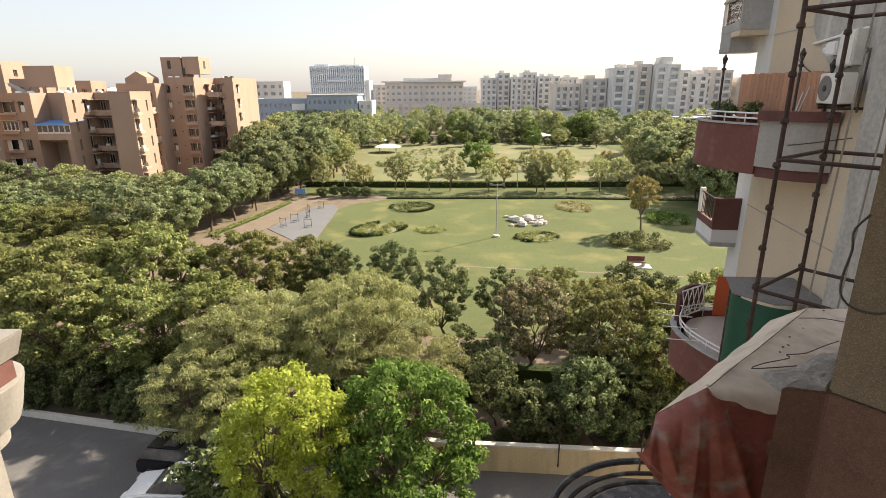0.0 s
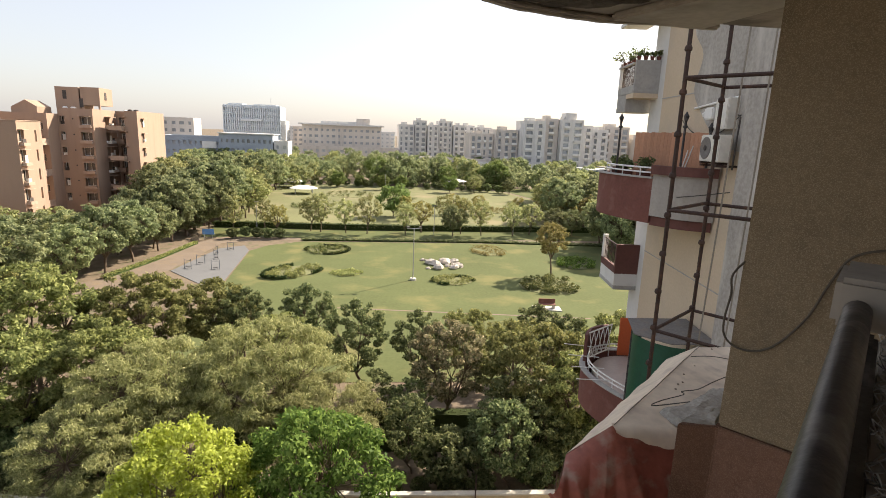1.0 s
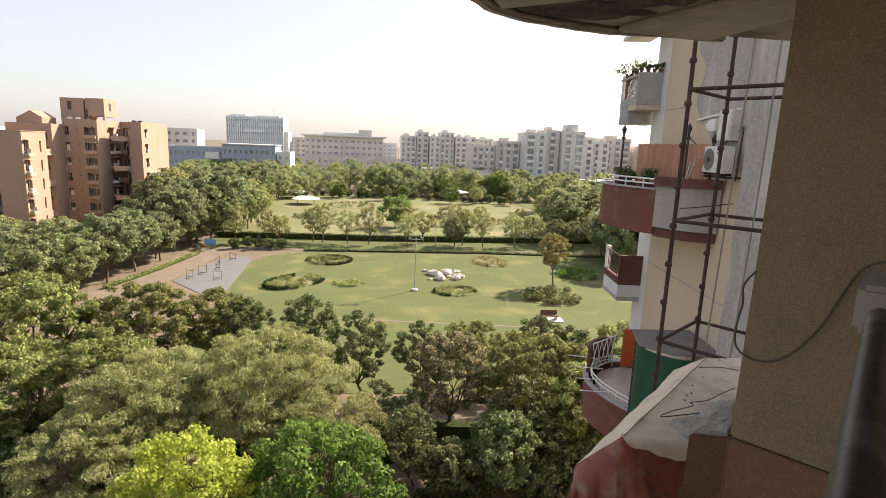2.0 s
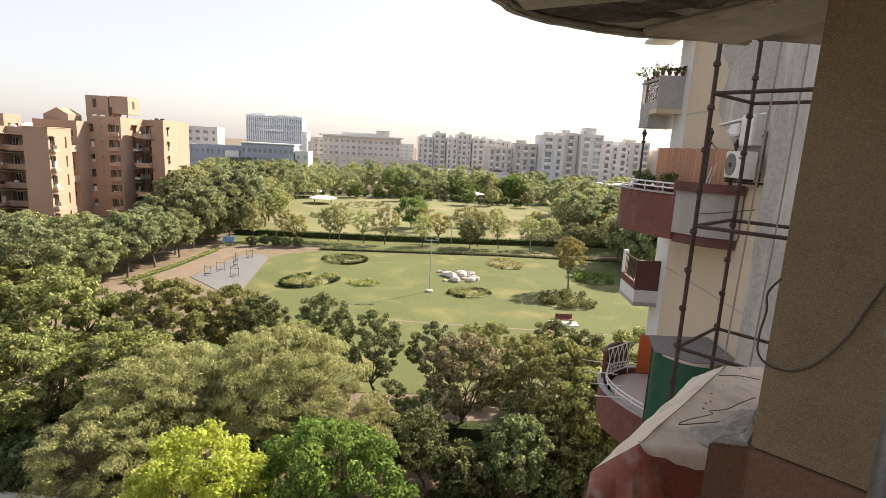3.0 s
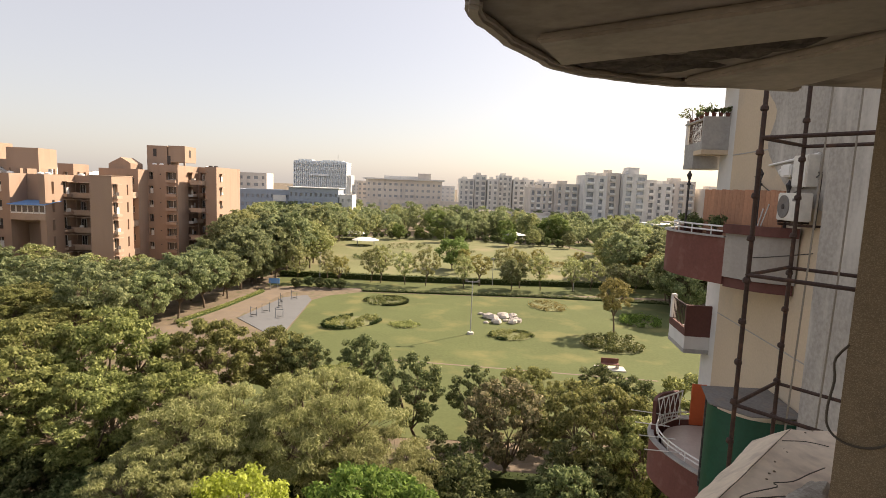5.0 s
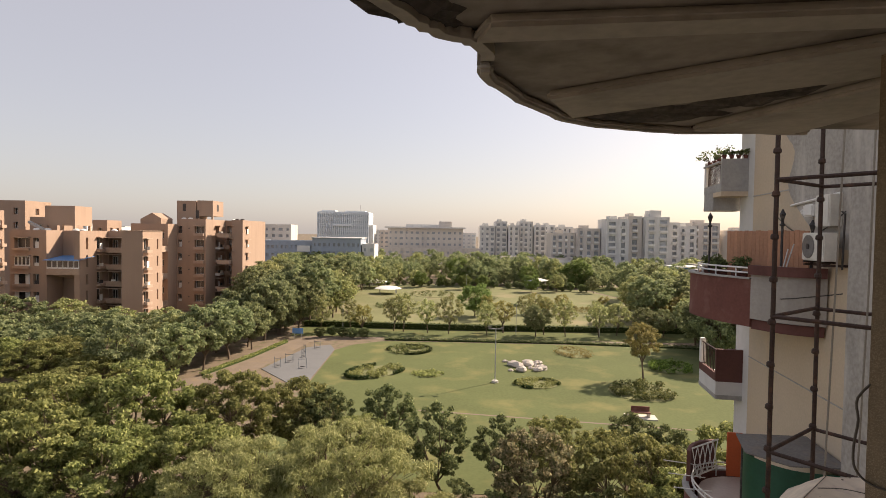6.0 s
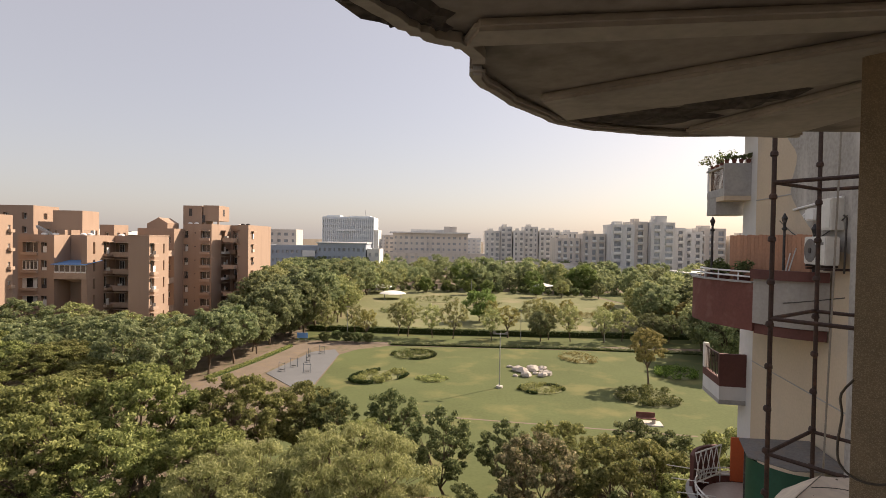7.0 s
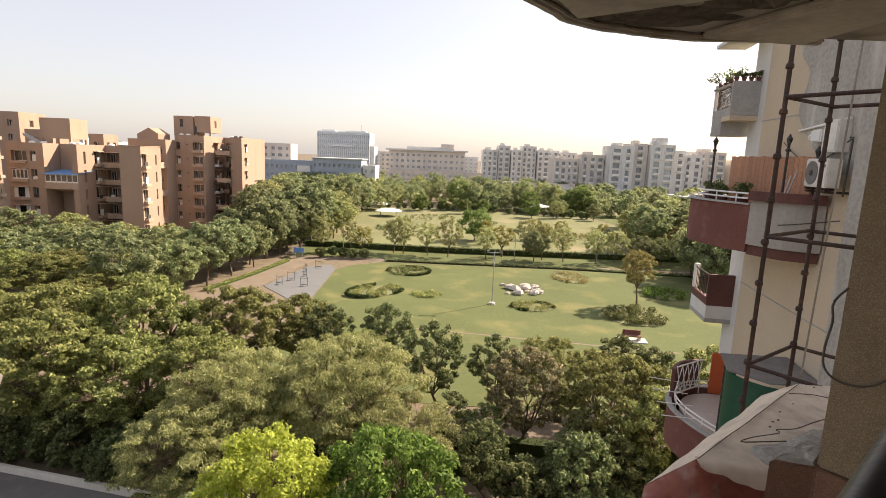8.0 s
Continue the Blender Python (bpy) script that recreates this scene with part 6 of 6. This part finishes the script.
part("seam", Form().tube([tuple(tarp_point(k / 12, 1) + Vector((0.01, -0.01, 0.012 + 0.008 * noise.noise(tarp_point(k / 12, 1) * 3.1)))) for k in range(13)], 0.0028, 6), M_DUSTY, tarp)
part("ledge", Form().prism([(1.62, 3.3), (2.35, 3.12), (3.7, 4.5), (3.2, 4.6)], 15.2, 15.75), M_CONC, tarp)
for x, y in [(2.79, 3.80), (3.00, 4.00), (2.63, 3.63), (2.69, 3.66), (2.56, 3.55), (3.49, 4.34), (2.99, 3.95), (3.40, 4.30)]:
    bit = part("dry_leaf", Form().lathe([(0.006, 0), (0.011, 0.004), (0.004, 0.009)], sides=6), M_PATH, None, at=pose(x, y, 16.125, 0, 0, rng.uniform(0, 360)))
    tagged(bit, "dry leaf lying on the tarpaulin", "leaf", "leaves on the tarpaulin")
for line in ([(2.51, 3.29), (2.35, 3.27), (2.18, 3.26), (2.31, 3.33), (2.53, 3.40), (2.54, 3.45), (2.69, 3.47), (2.88, 3.57), (3.07, 3.66)], [(3.04, 4.08), (3.23, 4.07), (3.36, 3.99)]):
    c = thing("string", "loose dark string lying on the tarpaulin", "string", None, "strings")
    part("line", Form().tube([(*p, 16.16) for p in arc_line(line, 3)], 0.004, 6), M_DUSTY, c)

# curved grille of the flat below
grille = thing("curved_grille", "black curved steel hoops over a dark patterned sheet", "grille")
for k, (r, z) in enumerate(((1.0, 14.47), (0.90, 14.40), (0.80, 14.37))):
    part("hoop", Form().tube([(1.95 + r * math.cos(a), 3.55 + r * 0.9 * math.sin(a), z) for a in [math.pi * (0.05 + 0.9 * i / 20) for i in range(21)]], 0.022 if k else 0.032, 8), M_BLACK, grille, smooth=True)
part("sheet", Form().prism([(1.95 + 0.75 * math.cos(a), 3.55 + 0.68 * math.sin(a)) for a in [math.pi * i / 14 for i in range(15)]], 14.352, 14.372), M_BLACK, grille)
for k in range(40):
    a, r = rng.uniform(0.2, 2.9), 0.7 * math.sqrt(rng.random())
    part("spot", Form().box(-0.014, 0.014, -0.01, 0.01, 0, 0.004), M_WHITE, grille, at=pose(1.95 + r * math.cos(a), 3.55 + 0.9 * r * math.sin(a), 14.374, 0, 0, rng.uniform(0, 90)))
part("bracket", Form().box(1.0, 2.9, 2.4, 3.52, 13.9, 14.349), M_CONC, grille)

# white rounded balcony of the wing on the other side
wing = thing("white_balcony", "white rounded corner balcony with a broken maroon opening", "balcony")
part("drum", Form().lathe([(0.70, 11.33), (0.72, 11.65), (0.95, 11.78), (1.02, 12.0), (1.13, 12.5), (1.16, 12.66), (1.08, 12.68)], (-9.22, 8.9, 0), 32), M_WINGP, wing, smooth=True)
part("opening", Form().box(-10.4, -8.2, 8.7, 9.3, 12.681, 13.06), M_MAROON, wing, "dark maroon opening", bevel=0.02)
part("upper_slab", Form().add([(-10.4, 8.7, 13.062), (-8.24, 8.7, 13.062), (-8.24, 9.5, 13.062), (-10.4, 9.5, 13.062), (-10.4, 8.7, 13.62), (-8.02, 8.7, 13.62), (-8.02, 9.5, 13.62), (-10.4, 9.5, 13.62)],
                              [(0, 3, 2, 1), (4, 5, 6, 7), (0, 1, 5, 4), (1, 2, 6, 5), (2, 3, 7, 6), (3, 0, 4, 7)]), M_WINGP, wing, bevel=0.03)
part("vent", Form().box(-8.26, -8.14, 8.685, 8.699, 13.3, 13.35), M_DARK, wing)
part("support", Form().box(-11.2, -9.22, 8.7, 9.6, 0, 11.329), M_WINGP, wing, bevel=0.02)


# ---- parked cars ----
def car(m, paint, label):
    c = thing("parked_car", label, "car", m, "parked cars")
    prof = [(-2.1, 0.35), (-2.12, 0.75), (-1.95, 1.05), (-1.6, 1.12), (1.0, 1.08), (1.95, 0.92), (2.12, 0.7), (2.1, 0.35)]
    f = Form()
    n = len(prof)
    f.add([(x, -0.86, z) for x, z in prof] + [(x, 0.86, z) for x, z in prof],
          [tuple(range(n)), tuple(range(2 * n - 1, n - 1, -1))] + [(i, (i + 1) % n, n + (i + 1) % n, n + i) for i in range(n)])
    part("body", f, paint, c, bevel=0.07, smooth=True)
    cab = [(-1.85, 1.10), (-1.55, 1.62), (0.15, 1.66), (0.95, 1.10)]
    f = Form()
    f.add([(x, -0.80 + (z - 1.1) * 0.22, z) for x, z in cab] + [(x, 0.80 - (z - 1.1) * 0.22, z) for x, z in cab],
          [(0, 1, 2, 3), (7, 6, 5, 4), (0, 4, 5, 1), (1, 5, 6, 2), (2, 6, 7, 3), (3, 7, 4, 0)])
    part("cabin_glass", f, M_GLASS, c, bevel=0.04, smooth=True)
    part("roof", Form().box(-1.5, 0.12, -0.66, 0.66, 1.645, 1.70), paint, c, bevel=0.03, smooth=True)
    part("sunroof", Form().box(-0.75, -0.1, -0.45, 0.45, 1.701, 1.708), M_GLASS, c)
    for x in (-1.3, 1.3):
        for y in (-0.80, 0.80):
            w = Form()
            w.lathe([(0.2, -0.1), (0.33, -0.1), (0.33, 0.1), (0.2, 0.1)], sides=18)
            w.v = [(xx, zz, yy) for xx, yy, zz in w.v]
            wheel = part("wheel", w, M_CABLE, c, at=pose(x, y, 0.33))
            r = Form()
            r.lathe([(0.2, -0.105), (0.05, -0.11), (0.05, 0.11), (0.2, 0.105)], sides=12)
            r.v = [(xx, zz, yy) for xx, yy, zz in r.v]
            part("rim", r, M_STEEL, wheel)
    for y in (-0.6, 0.6):
        part("tail_lamp", Form().box(-2.13, -2.05, y - 0.15, y + 0.15, 0.78, 0.95), M_REDP, c)
        part("headlamp", Form().box(2.03, 2.12, y - 0.18, y + 0.18, 0.70, 0.84), M_WHITE, c)


M_CARW = surface("white_car_paint", (0.80, 0.80, 0.79), 0.25, 0.03, 0.5, 8, 0.0, spec=0.6)
M_CARB = surface("black_car_paint", (0.015, 0.015, 0.017), 0.25, 0.1, 0.5, 8, 0.0, spec=0.6)
car(pose(-12.0, 20.1, 0.02, 0, 0, 176), M_CARW, "white hatchback with a dark sunroof parked below")
car(pose(-12.5, 22.2, 0.02, 0, 0, -8), M_CARB, "black car parked beside the kerb")
